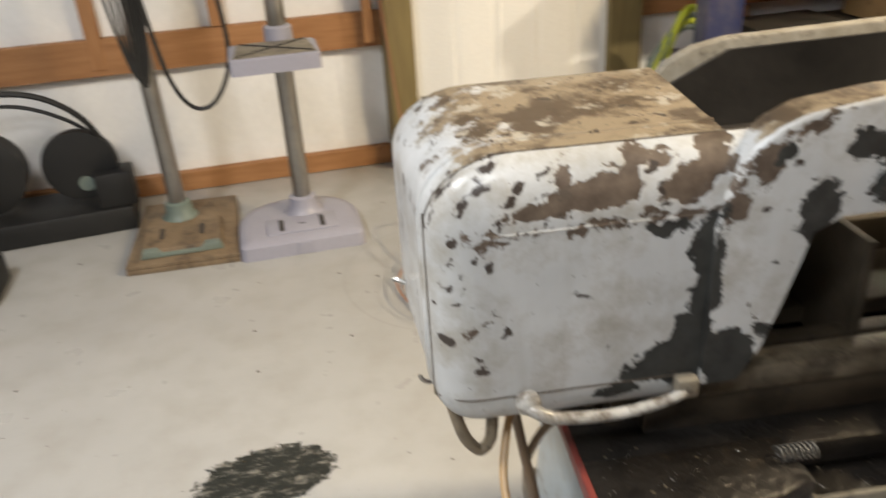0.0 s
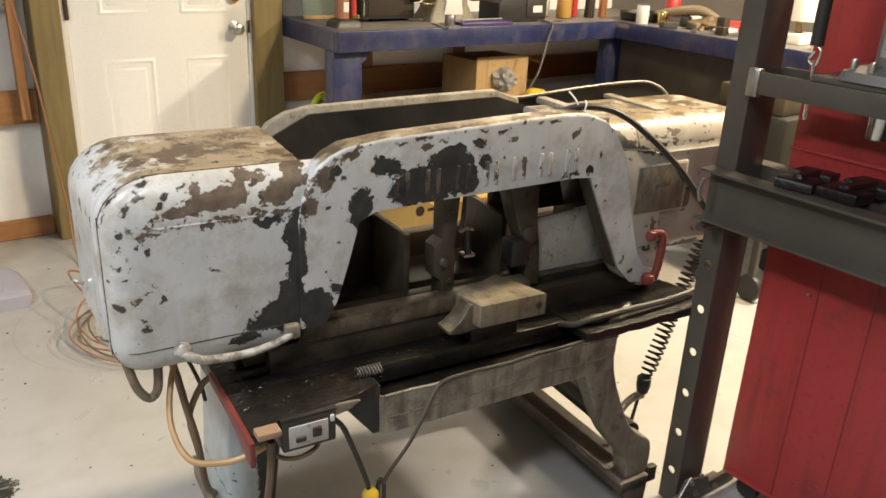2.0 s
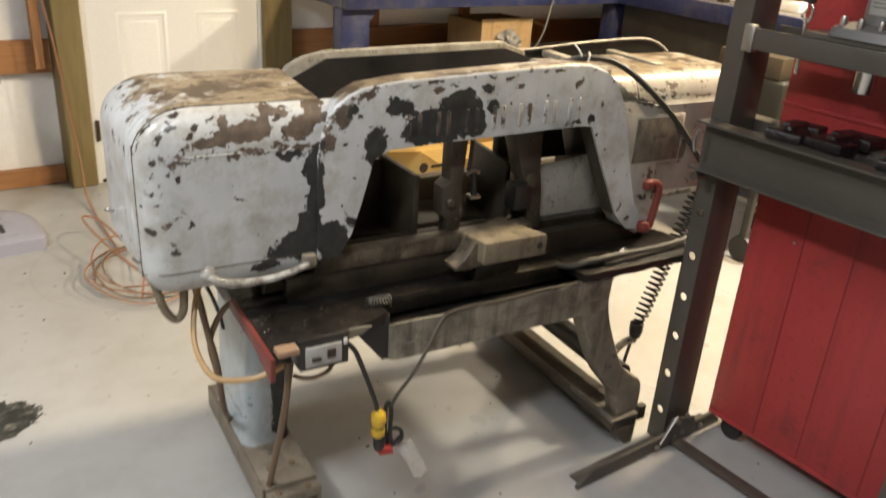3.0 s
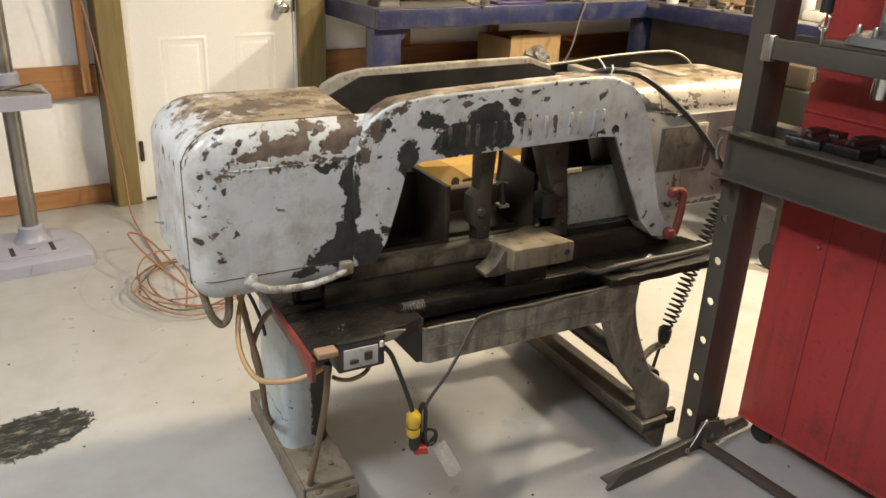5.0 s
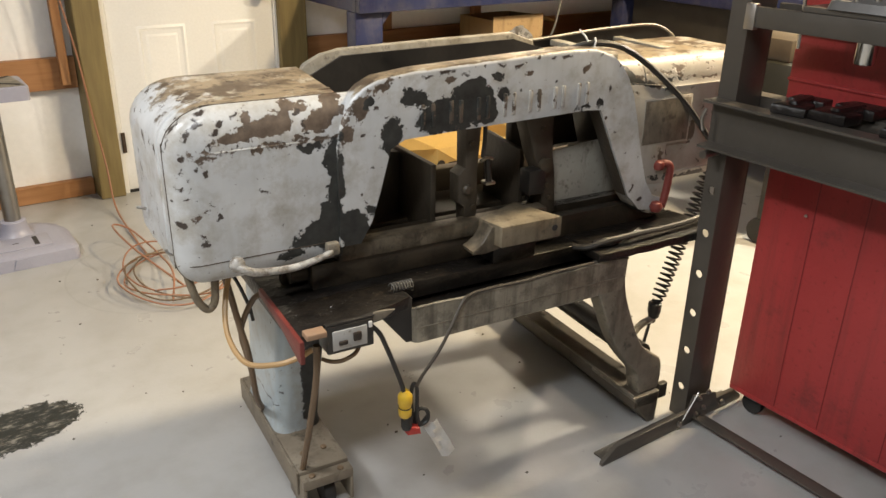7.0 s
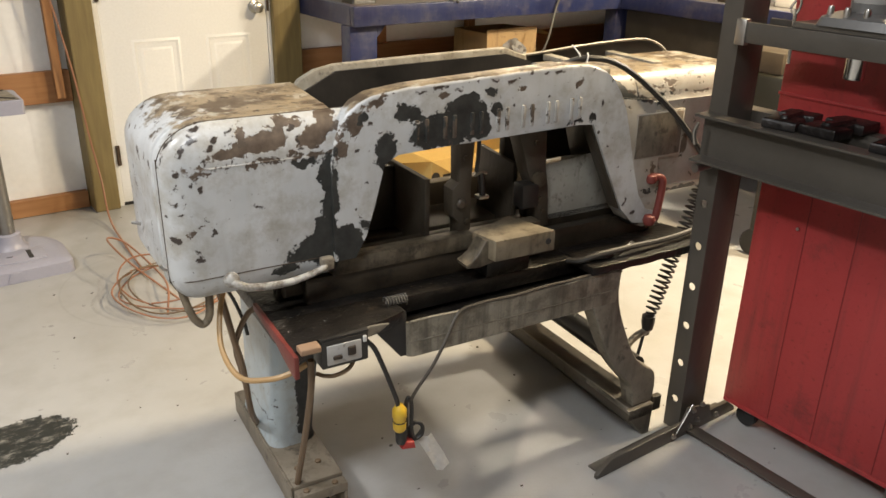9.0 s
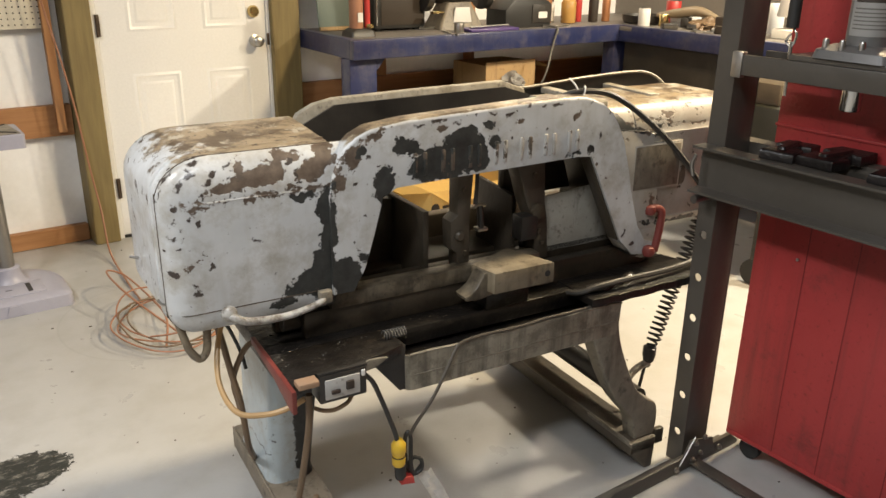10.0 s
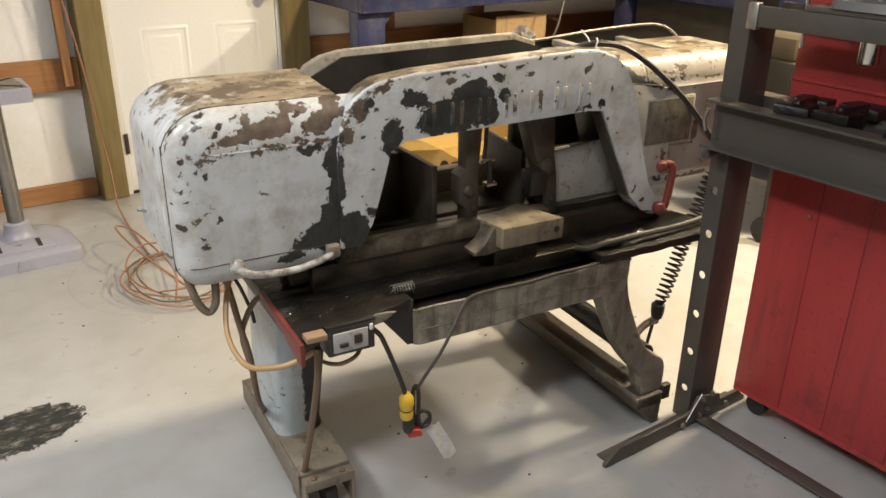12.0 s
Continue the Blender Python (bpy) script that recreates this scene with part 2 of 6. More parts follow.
M_RED = streaked("red_cabinet", (0.33, 0.036, 0.036), (0.40, 0.047, 0.045), (0.20, 0.034, 0.032), 2.2, 1.5, 0.42, 0.42)
M_REDTOOL = worn("red_paint", (0.42, 0.035, 0.03), (0.5, 0.05, 0.04), 0.4, dirty=0.3, dirt=(0.1, 0.03, 0.02))
M_OLDRED = worn("old_red_paint", (0.14, 0.026, 0.02), (0.185, 0.037, 0.029), 0.45, big=12, dirty=0.5, dirt=(0.045, 0.027, 0.022))
M_RUBBER = worn("black_rubber", (0.012, 0.012, 0.012), (0.025, 0.024, 0.022), 0.5)
M_HOSE = worn("grey_hose", (0.09, 0.085, 0.075), (0.14, 0.13, 0.115), 0.5)
M_CORD = worn("brown_cord", (0.042, 0.034, 0.025), (0.08, 0.067, 0.05), 0.5, big=12)
M_DARKHOSE = worn("dark_hose", (0.028, 0.025, 0.021), (0.055, 0.05, 0.043), 0.42)
M_TANHOSE = worn("tan_hose", (0.42, 0.26, 0.11), (0.5, 0.33, 0.16), 0.45)
M_OLDHOSE = worn("brown_hose", (0.13, 0.085, 0.045), (0.2, 0.13, 0.075), 0.5)
M_ORANGE = worn("orange_cord", (0.29, 0.13, 0.07), (0.36, 0.175, 0.10), 0.45, big=6, dirty=0.3, dirt=(0.13, 0.085, 0.055))
M_YELLOW = worn("yellow_plastic", (0.68, 0.43, 0.03), (0.75, 0.5, 0.05), 0.4)
M_LIME = worn("lime_hose", (0.45, 0.52, 0.03), (0.55, 0.6, 0.06), 0.4)
M_CARTON = streaked("cardboard", (0.31, 0.20, 0.09), (0.36, 0.24, 0.115), (0.17, 0.105, 0.048), 5, 0.8, 0.4, 0.75)
M_YCARTON = worn("yellow_carton", (0.60, 0.40, 0.12), (0.66, 0.46, 0.16), 0.6)
M_INK = worn("dark_ink", (0.03, 0.02, 0.015), (0.04, 0.03, 0.02), 0.6)
M_WHITEP = worn("white_plastic", (0.30, 0.295, 0.355), (0.36, 0.355, 0.415), 0.4, dirty=0.12, dirt=(0.2, 0.185, 0.18))
M_LABEL = worn("paper_label", (0.66, 0.65, 0.62), (0.72, 0.71, 0.68), 0.5)
M_WOODLT = timber("light_wood", (0.36, 0.235, 0.145), (0.27, 0.165, 0.10))
M_OLDBOARD = streaked("old_plywood", (0.21, 0.15, 0.09), (0.155, 0.105, 0.06), (0.06, 0.045, 0.032), 7, 8.0, 0.55, 0.65)
M_PEG = worn("pegboard_white", (0.62, 0.58, 0.48), (0.67, 0.63, 0.53), 0.6)
M_HOLE = worn("dark_hole", (0.03, 0.028, 0.025), (0.035, 0.03, 0.028), 0.9)
M_GREEN = worn("sage_casting", (0.13, 0.17, 0.15), (0.17, 0.2, 0.17), 0.5, dirty=0.3)
M_DUSTY = streaked("dusty_tan_iron", (0.13, 0.10, 0.065), (0.23, 0.19, 0.13), (0.04, 0.03, 0.02), 14, 14.0, 0.5)
M_SKID = streaked("brown_skid", (0.06, 0.047, 0.032), (0.115, 0.093, 0.066), (0.03, 0.024, 0.017), 6, 9.0, 0.4)
M_RAIL = streaked("oily_rail", (0.075, 0.058, 0.037), (0.185, 0.155, 0.11), (0.022, 0.016, 0.011), 12, 5.0, 0.72, 0.42)
M_JAW = worn("brown_black_iron", (0.028, 0.023, 0.016), (0.088, 0.07, 0.05), 0.42, big=8, fine=60, dirty=0.35, dirt=(0.045, 0.034, 0.023), depth=0.002)
M_HINGE = worn("dark_bronze", (0.06, 0.04, 0.028), (0.09, 0.062, 0.042), 0.4, 0.5)
M_DUSTRIM = streaked("dusty_rim", (0.20, 0.175, 0.13), (0.36, 0.33, 0.27), (0.06, 0.045, 0.03), 12, 12.0, 0.45)
M_WEB = streaked("brown_oily_web", (0.020, 0.015, 0.0098), (0.052, 0.039, 0.025), (0.010, 0.008, 0.006), 10, 3.0, 0.5, 0.42)
M_TAG = worn("tag_film", (0.70, 0.69, 0.67), (0.93, 0.92, 0.90), 0.10, big=55, dirty=0.2, dirt=(0.35, 0.27, 0.24))
M_OLIVE = worn("dark_olive_paint", (0.012, 0.012, 0.008), (0.022, 0.021, 0.014), 0.45, dirty=0.3, dirt=(0.05, 0.04, 0.03))
M_GLOSSIRON = worn("oiled_black_iron", (0.004, 0.0035, 0.0035), (0.013, 0.0095, 0.0085), 0.36, big=14, fine=70, depth=0.005)
M_PLATE = streaked("dirty_data_plate", (0.12, 0.098, 0.072), (0.20, 0.17, 0.13), (0.045, 0.034, 0.024), 16, 10.0, 0.6, 0.42)
M_PANELGREY = streaked("guard_panel_grey", (0.31, 0.295, 0.255), (0.41, 0.395, 0.35), (0.10, 0.08, 0.058), 7, 3.0, 0.35, 0.45)
M_PLATEGREY = worn("scuffed_plate", (0.36, 0.35, 0.33), (0.46, 0.45, 0.43), 0.4, big=25, dirty=0.35, dirt=(0.16, 0.14, 0.12))
M_SHEET_CLEAR = worn("plastic_film", (0.34, 0.33, 0.31), (0.42, 0.41, 0.39), 0.18)

M_SHEET_CLEAR.node_tree.nodes["Principled BSDF"].inputs["Transmission Weight"].default_value = 0.35

# ---- mesh helpers ----


def part(name, bm, material, parent=None, label="", smooth=True):
    """Links a bmesh as one mesh object under its thing."""
    bmesh.ops.recalc_face_normals(bm, faces=bm.faces[:])
    me = bpy.data.meshes.new(name)
    bm.to_mesh(me)
    bm.free()
    me.materials.append(material)
    if smooth:
        me.shade_smooth()
        me.set_sharp_from_angle(angle=radians(40))
    ob = new(name, me)
    if parent:
        ob.parent = parent
    if label:
        ob["label"] = label
    return ob


def thing(name, m, label, category, group="", kind=""):
    ob = new(name)
    ob.empty_display_size = 0.1
    ob.matrix_basis = m
    return tagged(ob, label, category, group, kind)


def box(x0, x1, y0, y1, z0, z1, bev=0.003, bm=None, seg=2):
    bm = bm or bmesh.new()
    r = bmesh.ops.create_cube(bm, size=1.0, matrix=Matrix.Translation(((x0 + x1) / 2, (y0 + y1) / 2, (z0 + z1) / 2)) @ Matrix.Diagonal((x1 - x0, y1 - y0, z1 - z0, 1)))
    if bev:
        edges = list({e for v in r["verts"] for e in v.link_edges})
        bmesh.ops.bevel(bm, geom=edges, offset=bev, segments=seg, profile=0.5, affect="EDGES", clamp_overlap=True)
    return bm


def prism(points, a, b, axis="y", bev=0.0, bm=None, seg=2):
    """Extrudes an outline along an axis. The outline is (x, z) for axis y, (y, z) for x, (x, y) for z."""
    bm = bm or bmesh.new()

    def at(p, q, k):
        return {"y": (p, k, q), "x": (k, p, q), "z": (p, q, k)}[axis]
    lo = [bm.verts.new(at(p, q, a)) for p, q in points]
    hi = [bm.verts.new(at(p, q, b)) for p, q in points]
    n = len(points)
    faces = [bm.faces.new(lo), bm.faces.new(hi[::-1])]
    for i in range(n):
        faces.append(bm.faces.new((lo[i], lo[(i + 1) % n], hi[(i + 1) % n], hi[i])))
    if bev:
        bmesh.ops.recalc_face_normals(bm, faces=faces)
        edges = list(faces[0].edges) + list(faces[1].edges)
        bmesh.ops.bevel(bm, geom=edges, offset=bev, segments=seg, profile=0.5, affect="EDGES", clamp_overlap=True)
    return bm


def glide(points, n=8):
    """A smooth line through the points."""
    pts = [Vector(p) for p in points]
    pts = [2 * pts[0] - pts[1]] + pts + [2 * pts[-1] - pts[-2]]
    out = []
    for i in range(1, len(pts) - 2):
        p0, p1, p2, p3 = pts[i - 1:i + 3]
        for k in range(n):
            t = k / n
            out.append(0.5 * (2 * p1 + (p2 - p0) * t + (2 * p0 - 5 * p1 + 4 * p2 - p3) * t * t + (3 * p1 - p0 - 3 * p2 + p3) * t ** 3))
    return out + [pts[-2]]


def tube(points, r, seg=8, n=8, bm=None, smooth=True):
    """A round bar along a line of points; r may be a number or one radius a point of the line."""
    bm = bm or bmesh.new()
    line = glide(points, n) if smooth else [Vector(p) for p in points]
    ahead = [(line[min(i + 1, len(line) - 1)] - line[max(i - 1, 0)]).normalized() for i in range(len(line))]
    side = ahead[0].orthogonal().normalized()
    rings = []
    for i, p in enumerate(line):
        side = (side - ahead[i] * side.dot(ahead[i])).normalized()
        up = ahead[i].cross(side)
        ri = r(i / (len(line) - 1)) if callable(r) else r
        rings.append([bm.verts.new(p + ri * (math.cos(2 * math.pi * k / seg) * side + math.sin(2 * math.pi * k / seg) * up)) for k in range(seg)])
    for a, b in zip(rings, rings[1:]):
        for k in range(seg):
            bm.faces.new((a[k], a[(k + 1) % seg], b[(k + 1) % seg], b[k]))
    bm.faces.new(rings[0][::-1])
    bm.faces.new(rings[-1])
    return bm


def lathe(profile, x=0, y=0, z=0, seg=24, axis="z", bm=None):
    """Turns (radius, height) pairs round an axis."""
    bm = bm or bmesh.new()
    rings = []
    for r, h in profile:
        ring = []
        for k in range(seg):
            a = 2 * math.pi * k / seg
            c, s = max(r, 1e-4) * math.cos(a), max(r, 1e-4) * math.sin(a)
            ring.append(bm.verts.new({"z": (x + c, y + s, z + h), "y": (x + c, y + h, z + s), "x": (x + h, y + c, z + s)}[axis]))
        rings.append(ring)
    for a, b in zip(rings, rings[1:]):
        for k in range(seg):
            bm.faces.new((a[k], a[(k + 1) % seg], b[(k + 1) % seg], b[k]))
    bm.faces.new(rings[0][::-1])
    bm.faces.new(rings[-1])
    return bm


def rounded(x0, x1, y0, y1, radii, n=7):
    """A rounded outline; radii for the corners (x0,y0), (x1,y0), (x1,y1), (x0,y1)."""
    out = []
    for (cx, cy, sx, sy, a0), r in zip(((x0, y0, 1, 1, 180), (x1, y0, -1, 1, 270), (x1, y1, -1, -1, 0), (x0, y1, 1, -1, 90)), radii):
        for k in range(n):
            a = radians(a0 + 90 * k / (n - 1))
            out.append((cx + sx * r + r * math.cos(a), cy + sy * r + r * math.sin(a)))
    return out


def loft(levels, bm=None):
    """Joins outlines of equally many points, each (height, [(x, y)...]), from below upwards."""
    bm = bm or bmesh.new()
    rings = [[bm.verts.new((x, y, z)) for x, y in pts] for z, pts in levels]
    for a, b in zip(rings, rings[1:]):
        for k in range(len(a)):
            bm.faces.new((a[k], a[(k + 1) % len(a)], b[(k + 1) % len(a)], b[k]))
    bm.faces.new(rings[0][::-1])
    bm.faces.new(rings[-1])
    return bm


def structure(name, bm, material, label="", category="", smooth=False):
    ob = part(name, bm, material, None, "", smooth)
    return tagged(ob, label, category, "", "structure")


# ---- the room ----
WX0, WX1, WY0, WY1, TOP = -1.9, 4.35, -2.6, 3.56, 2.75
structure("floor", box(WX0 - 0.1, WX1 + 0.1, WY0 - 0.1, WY1 + 0.1, -0.1, 0.0, 0), M_FLOOR, "grey painted concrete floor with oil stain and scuffs", "floor")
structure("ceiling", box(WX0 - 0.1, WX1 + 0.1, WY0 - 0.1, WY1 + 0.1, TOP, TOP + 0.1, 0), M_PLAIN, "plain dull ceiling", "ceiling")
structure("wall_south", box(WX0 - 0.1, WX1 + 0.1, WY0 - 0.1, WY0, 0, TOP, 0), M_PLAIN, "plain dull wall", "wall")
structure("wall_west", box(WX0 - 0.1, WX0, WY0, WY1, 0, TOP, 0), M_PLAIN, "plain dull wall", "wall")
structure("wall_east", box(WX1, WX1 + 0.1, WY0, WY1, 0, TOP, 0), M_PLAIN, "plain dull wall behind the workbench", "wall")
DX0, DX1, DY = 0.812, 1.645, 3.445
b = box(WX0 - 0.1, DX0 - 0.05, WY1, WY1 + 0.1, 0, TOP, 0)
box(DX1 + 0.05, WX1 + 0.1, WY1, WY1 + 0.1, 0, TOP, 0, b)
box(DX0 - 0.05, DX1 + 0.05, WY1, WY1 + 0.1, 2.08, TOP, 0, b)
structure("wall_north", b, M_SHEET, "white vinyl-faced insulated wall between pine boards", "wall")
for i, (x0, x1) in enumerate(((0.668, 0.785), (1.66, 1.815))):
    structure("post", box(x0, x1, 3.41, 3.56, 0, TOP, 0.006), M_POST, "greenish treated timber post beside the door", "post")
for name, x0, x1, z0, z1 in (("girt", WX0, 0.664, 0.535, 0.68), ("girt", WX0, 0.664, 1.25, 1.39), ("sill_board", WX0, 0.664, 0.002, 0.085), ("girt", 1.82, WX1, 0.535, 0.68), ("sill_board", 1.82, WX1, 0.002, 0.085), ("girt", 1.82, WX1, 1.25, 1.39)):
    structure(name, box(x0, x1, 3.515, 3.558, z0, z1, 0.003), M_GIRT, "orange-brown pine board along the wall", "board")
for x, z0, z1 in ((0.588, 0.56, 1.24), (-0.5, 0.56, 1.24), (-0.02, 0.685, 1.24), (2.35, 0.1, 0.53), (2.35, 0.685, 1.24), (3.0, 0.1, 0.53), (3.0, 0.685, 1.24)):
    structure("stud", box(x, x + (0.038 if x == 0.588 else 0.055), 3.468 if x == 0.588 else 3.51, 3.513 if x == 0.588 else 3.556, z0, z1, 0.003), M_STUD, "upright pine stud on the wall", "stud")

door = thing("door_1", pose(DX0, DY, 0), "white six-panel door, closed, with knob and deadbolt", "door", "", "structure")
W = DX1 - DX0
b = box(0.003, W - 0.003, 0.012, 0.045, 0.012, 2.05, 0.002)
part("slab", b, M_DOOR, door)
for px in (0.135, 0.50):
    for z0, z1 in ((0.13, 0.805), (1.0, 1.62), (1.72, 1.93)):
        w = 0.235
        b = bmesh.new()
        for k0, k1, d0, d1 in ((0.0, 0.012, 0.012, 0.006), (0.012, 0.024, 0.006, 0.0125), (0.04, 0.052, 0.0125, 0.007), (0.052, 0.06, 0.007, 0.0065)):
            o = [b.verts.new(v) for v in ((px + k0, d0, z0 + k0), (px + w - k0, d0, z0 + k0), (px + w - k0, d0, z1 - k0), (px + k0, d0, z1 - k0))]
            q = [b.verts.new(v) for v in ((px + k1, d1, z0 + k1), (px + w - k1, d1, z0 + k1), (px + w - k1, d1, z1 - k1), (px + k1, d1, z1 - k1))]
            for k in range(4):
                b.faces.new((o[k], o[(k + 1) % 4], q[(k + 1) % 4], q[k]))
            if k1 == 0.06:
                b.faces.new(q)
        part("panel_moulding", b, M_DOOR, door)
part("knob", lathe([(0.03, 0.012), (0.032, 0.0), (0.012, -0.008), (0.011, -0.025), (0.02, -0.03), (0.027, -0.043), (0.026, -0.055), (0.015, -0.062), (0.0, -0.063)], W - 0.068, 0, 0.93, 24, "y"), M_NICKEL, door, "nickel door knob")
part("deadbolt", lathe([(0.03, 0.012), (0.031, 0.0), (0.026, -0.012), (0.02, -0.018), (0.0, -0.019)], W - 0.068, 0, 1.075, 24, "y"), M_BRASS, door, "brass deadbolt")
b = box(-0.03, 0.0, 0.0, 0.10, 0, 2.08, 0.002)
box(W, W + 0.03, 0.0, 0.10, 0, 2.08, 0.002, b)
box(-0.03, W + 0.03, 0.0, 0.10, 2.055, 2.085, 0.002, b)
part("frame", b, M_DOOR, door)
for z in (0.21, 0.985):
    part("hinge", box(-0.004, 0.012, -0.004, 0.0015, z, z + 0.10, 0.001), M_HINGE, door, "dark bronze hinge")
    part("hinge_pin", lathe([(0.006, 0.0), (0.006, 0.10)], -0.002, -0.005, z, 10), M_HINGE, door)
part("strike_plate", box(W - 0.004, W + 0.010, -0.002, 0.002, 0.905, 0.965, 0.001), M_HINGE, door)
part("sweep", box(0.0, W, 0.004, 0.04, 0.0, 0.014, 0), M_RUBBER, door)
structure("outer_wall", box(DX0 - 0.04, DX1 + 0.04, 3.6, 3.66, 0, 2.08, 0), M_PLAIN, "plain panel closing the doorway", "wall")

# ---- the bandsaw ----
SAW = pose(0.28, 0.894, 0, 0, 0, -6)
saw = thing("bandsaw", SAW, "old grey metal-cutting bandsaw, paint chipped to rust, on a cast base", "bandsaw")
COVER_RUST = [(0.345, 0.985, 0.05, 0.016, 12), (0.285, 0.998, 0.016, 0.008, 0), (0.225, 0.972, 0.042, 0.022, 12), (0.16, 0.962, 0.03, 0.012, 10), (0.085, 0.922, 0.03, 0.010, 4), (0.085, 0.933, 0.03, 0.0045, 0), (0.215, 0.934, 0.045, 0.004, 0), (0.31, 0.935, 0.05, 0.006, 0), (0.205, 0.966, 0.05, 0.020, 4), (0.173, 0.99, 0.012, 0.02, 0), (0.246, 0.982, 0.016, 0.026, -10), (0.13, 0.956, 0.034, 0.008, 14), (0.258, 1.004, 0.012, 0.012, 0), (0.223, 0.997, 0.007, 0.006, 0), (0.315, 0.965, 0.034, 0.022, 5), (0.085, 0.921, 0.027, 0.008, 6), (0.19, 0.926, 0.035, 0.003, 0), (0.245, 0.928, 0.03, 0.003, 0), (0.35, 1.0, 0.03, 0.02, 30), (0.06, 0.803, 0.012, 0.007, 40), (0.077, 0.819, 0.008, 0.006, 20)]
COVER_DARK = [(0.30, 0.918, 0.045, 0.009, 0), (0.345, 0.89, 0.02, 0.045, 0), (0.348, 0.82, 0.020, 0.06, -8), (0.335, 0.76, 0.030, 0.040, 0), (0.325, 0.728, 0.08, 0.033, 10), (0.36, 0.745, 0.04, 0.04, 0), (0.245, 0.690, 0.034, 0.013, 8), (0.36, 0.70, 0.05, 0.03, 0), (0.365, 0.665, 0.022, 0.05, 0)]
COVER_FRECKLES = [(0.022, 0.955, 0.010, 0.003, 50), (0.03, 0.975, 0.014, 0.004, 55), (0.045, 0.995, 0.016, 0.004, 48), (0.012, 0.935, 0.003, 0.007, 0), (0.0, 0.95, 0.003, 0.008, 0), (0.058, 1.012, 0.018, 0.004, 30), (0.052, 0.962, 0.010, 0.003, 48), (0.09, 1.008, 0.014, 0.004, 20), (0.145, 0.972, 0.004, 0.004, 0), (0.152, 0.998, 0.006, 0.003, 20), (0.285, 0.965, 0.004, 0.006, 0), (0.275, 0.99, 0.005, 0.004, 0), (0.29, 0.945, 0.006, 0.003, 0), (0.15, 0.94, 0.004, 0.005, 0), (0.02, 0.84, 0.003, 0.004, 0), (0.055, 0.865, 0.003, 0.003, 0), (0.06, 0.84, 0.003, 0.003, 0), (0.05, 0.725, 0.003, 0.004, 0), (0.044, 0.926, 0.004, 0.005, 0), (0.065, 0.902, 0.005, 0.005, 0), (0.082, 0.895, 0.005, 0.006, 0), (0.038, 0.893, 0.004, 0.004, 0), (0.035, 0.866, 0.006, 0.006, 0), (0.045, 0.843, 0.005, 0.004, 0), (0.028, 0.794, 0.010, 0.006, -40), (0.066, 0.76, 0.007, 0.004, -30), (0.07, 0.748, 0.005, 0.004, 0), (0.10, 0.80, 0.006, 0.005, 40), (0.194, 0.841, 0.008, 0.004, -10), (0.23, 0.76, 0.004, 0.003, 0), (0.04, 0.90, 0.003, 0.003, 0), (0.05, 0.88, 0.003, 0.002, 0), (0.095, 0.945, 0.005, 0.006, 0), (0.105, 0.97, 0.008, 0.005, 20), (0.12, 0.985, 0.008, 0.004, 20), (0.075, 0.985, 0.014, 0.005, 40)]
M_COVERBODY = saw_paint("chipped_grey_body", [], [], (), 0.42, (0.055, -0.5), chips=0.618, grain=(1.3, 1.1, 0.55))
M_COVER = saw_paint("chipped_grey_cover", COVER_RUST, COVER_DARK, COVER_FRECKLES, 0.42, (0.05, 0.042), chips=0.675)
BOW_RUST = [(0.405, 0.985, 0.034, 0.018, 55), (0.372, 0.935, 0.012, 0.03, -10), (0.40, 1.0, 0.03, 0.012, 40), (0.37, 0.965, 0.012, 0.008, 30), (0.983, 1.026, 0.013, 0.011, 40), (0.825, 1.024, 0.013, 0.006, 0), (0.46, 1.03, 0.03, 0.008, 25), (0.62, 1.035, 0.02, 0.006, 0)]
BOW_FRECKLES = [(0.56 + 0.047 * k, 1.041 + 0.0022 * k + 0.007 * math.sin(k * 2.3), 0.010 + 0.006 * math.sin(k * 1.7), 0.0035 + 0.002 * math.sin(k * 3.1), 15 * math.sin(k * 1.3)) for k in range(11)] + [(0.44, 0.985, 0.006, 0.004, 30), (0.465, 0.965, 0.005, 0.003, 0), (0.41, 0.93, 0.004, 0.004, 0), (0.43, 0.86, 0.004, 0.003, 0), (0.80, 0.99, 0.006, 0.004, 10), (0.90, 1.0, 0.004, 0.003, 0), (1.06, 0.97, 0.003, 0.006, 0), (1.09, 0.86, 0.003, 0.003, 0), (1.13, 0.80, 0.003, 0.004, 0), (1.17, 0.70, 0.006, 0.012, -20), (1.20, 0.665, 0.010, 0.006, 0)]
BOW_DARK = [(0.575, 0.95, 0.04, 0.034, 0), (0.635, 0.957, 0.055, 0.042, 5), (0.685, 0.98, 0.045, 0.045, 0), (0.53, 1.0, 0.036, 0.018, -12), (0.478, 0.922, 0.024, 0.048, -8), (0.715, 0.95, 0.03, 0.03, 0), (0.478, 0.925, 0.020, 0.040, -8), (0.528, 1.008, 0.030, 0.014, -15), (0.55, 0.99, 0.02, 0.018, 0), (0.60, 0.965, 0.045, 0.03, 15), (0.60, 0.935, 0.045, 0.02, 0), (0.668, 1.005, 0.05, 0.022, 12), (0.69, 0.96, 0.05, 0.035, 0), (0.735, 1.028, 0.016, 0.012, 0), (0.755, 0.985, 0.012, 0.02, 0), (0.992, 0.934, 0.025, 0.007, 8), (1.033, 0.938, 0.012, 0.012, 0), (0.424, 0.999, 0.013, 0.011, 30), (0.38, 0.735, 0.04, 0.035, 0), (0.405, 0.70, 0.05, 0.03, 0), (0.425, 0.765, 0.014, 0.014, 0), (0.352, 0.82, 0.012, 0.10, -4), (0.455, 0.90, 0.008, 0.008, 0)]
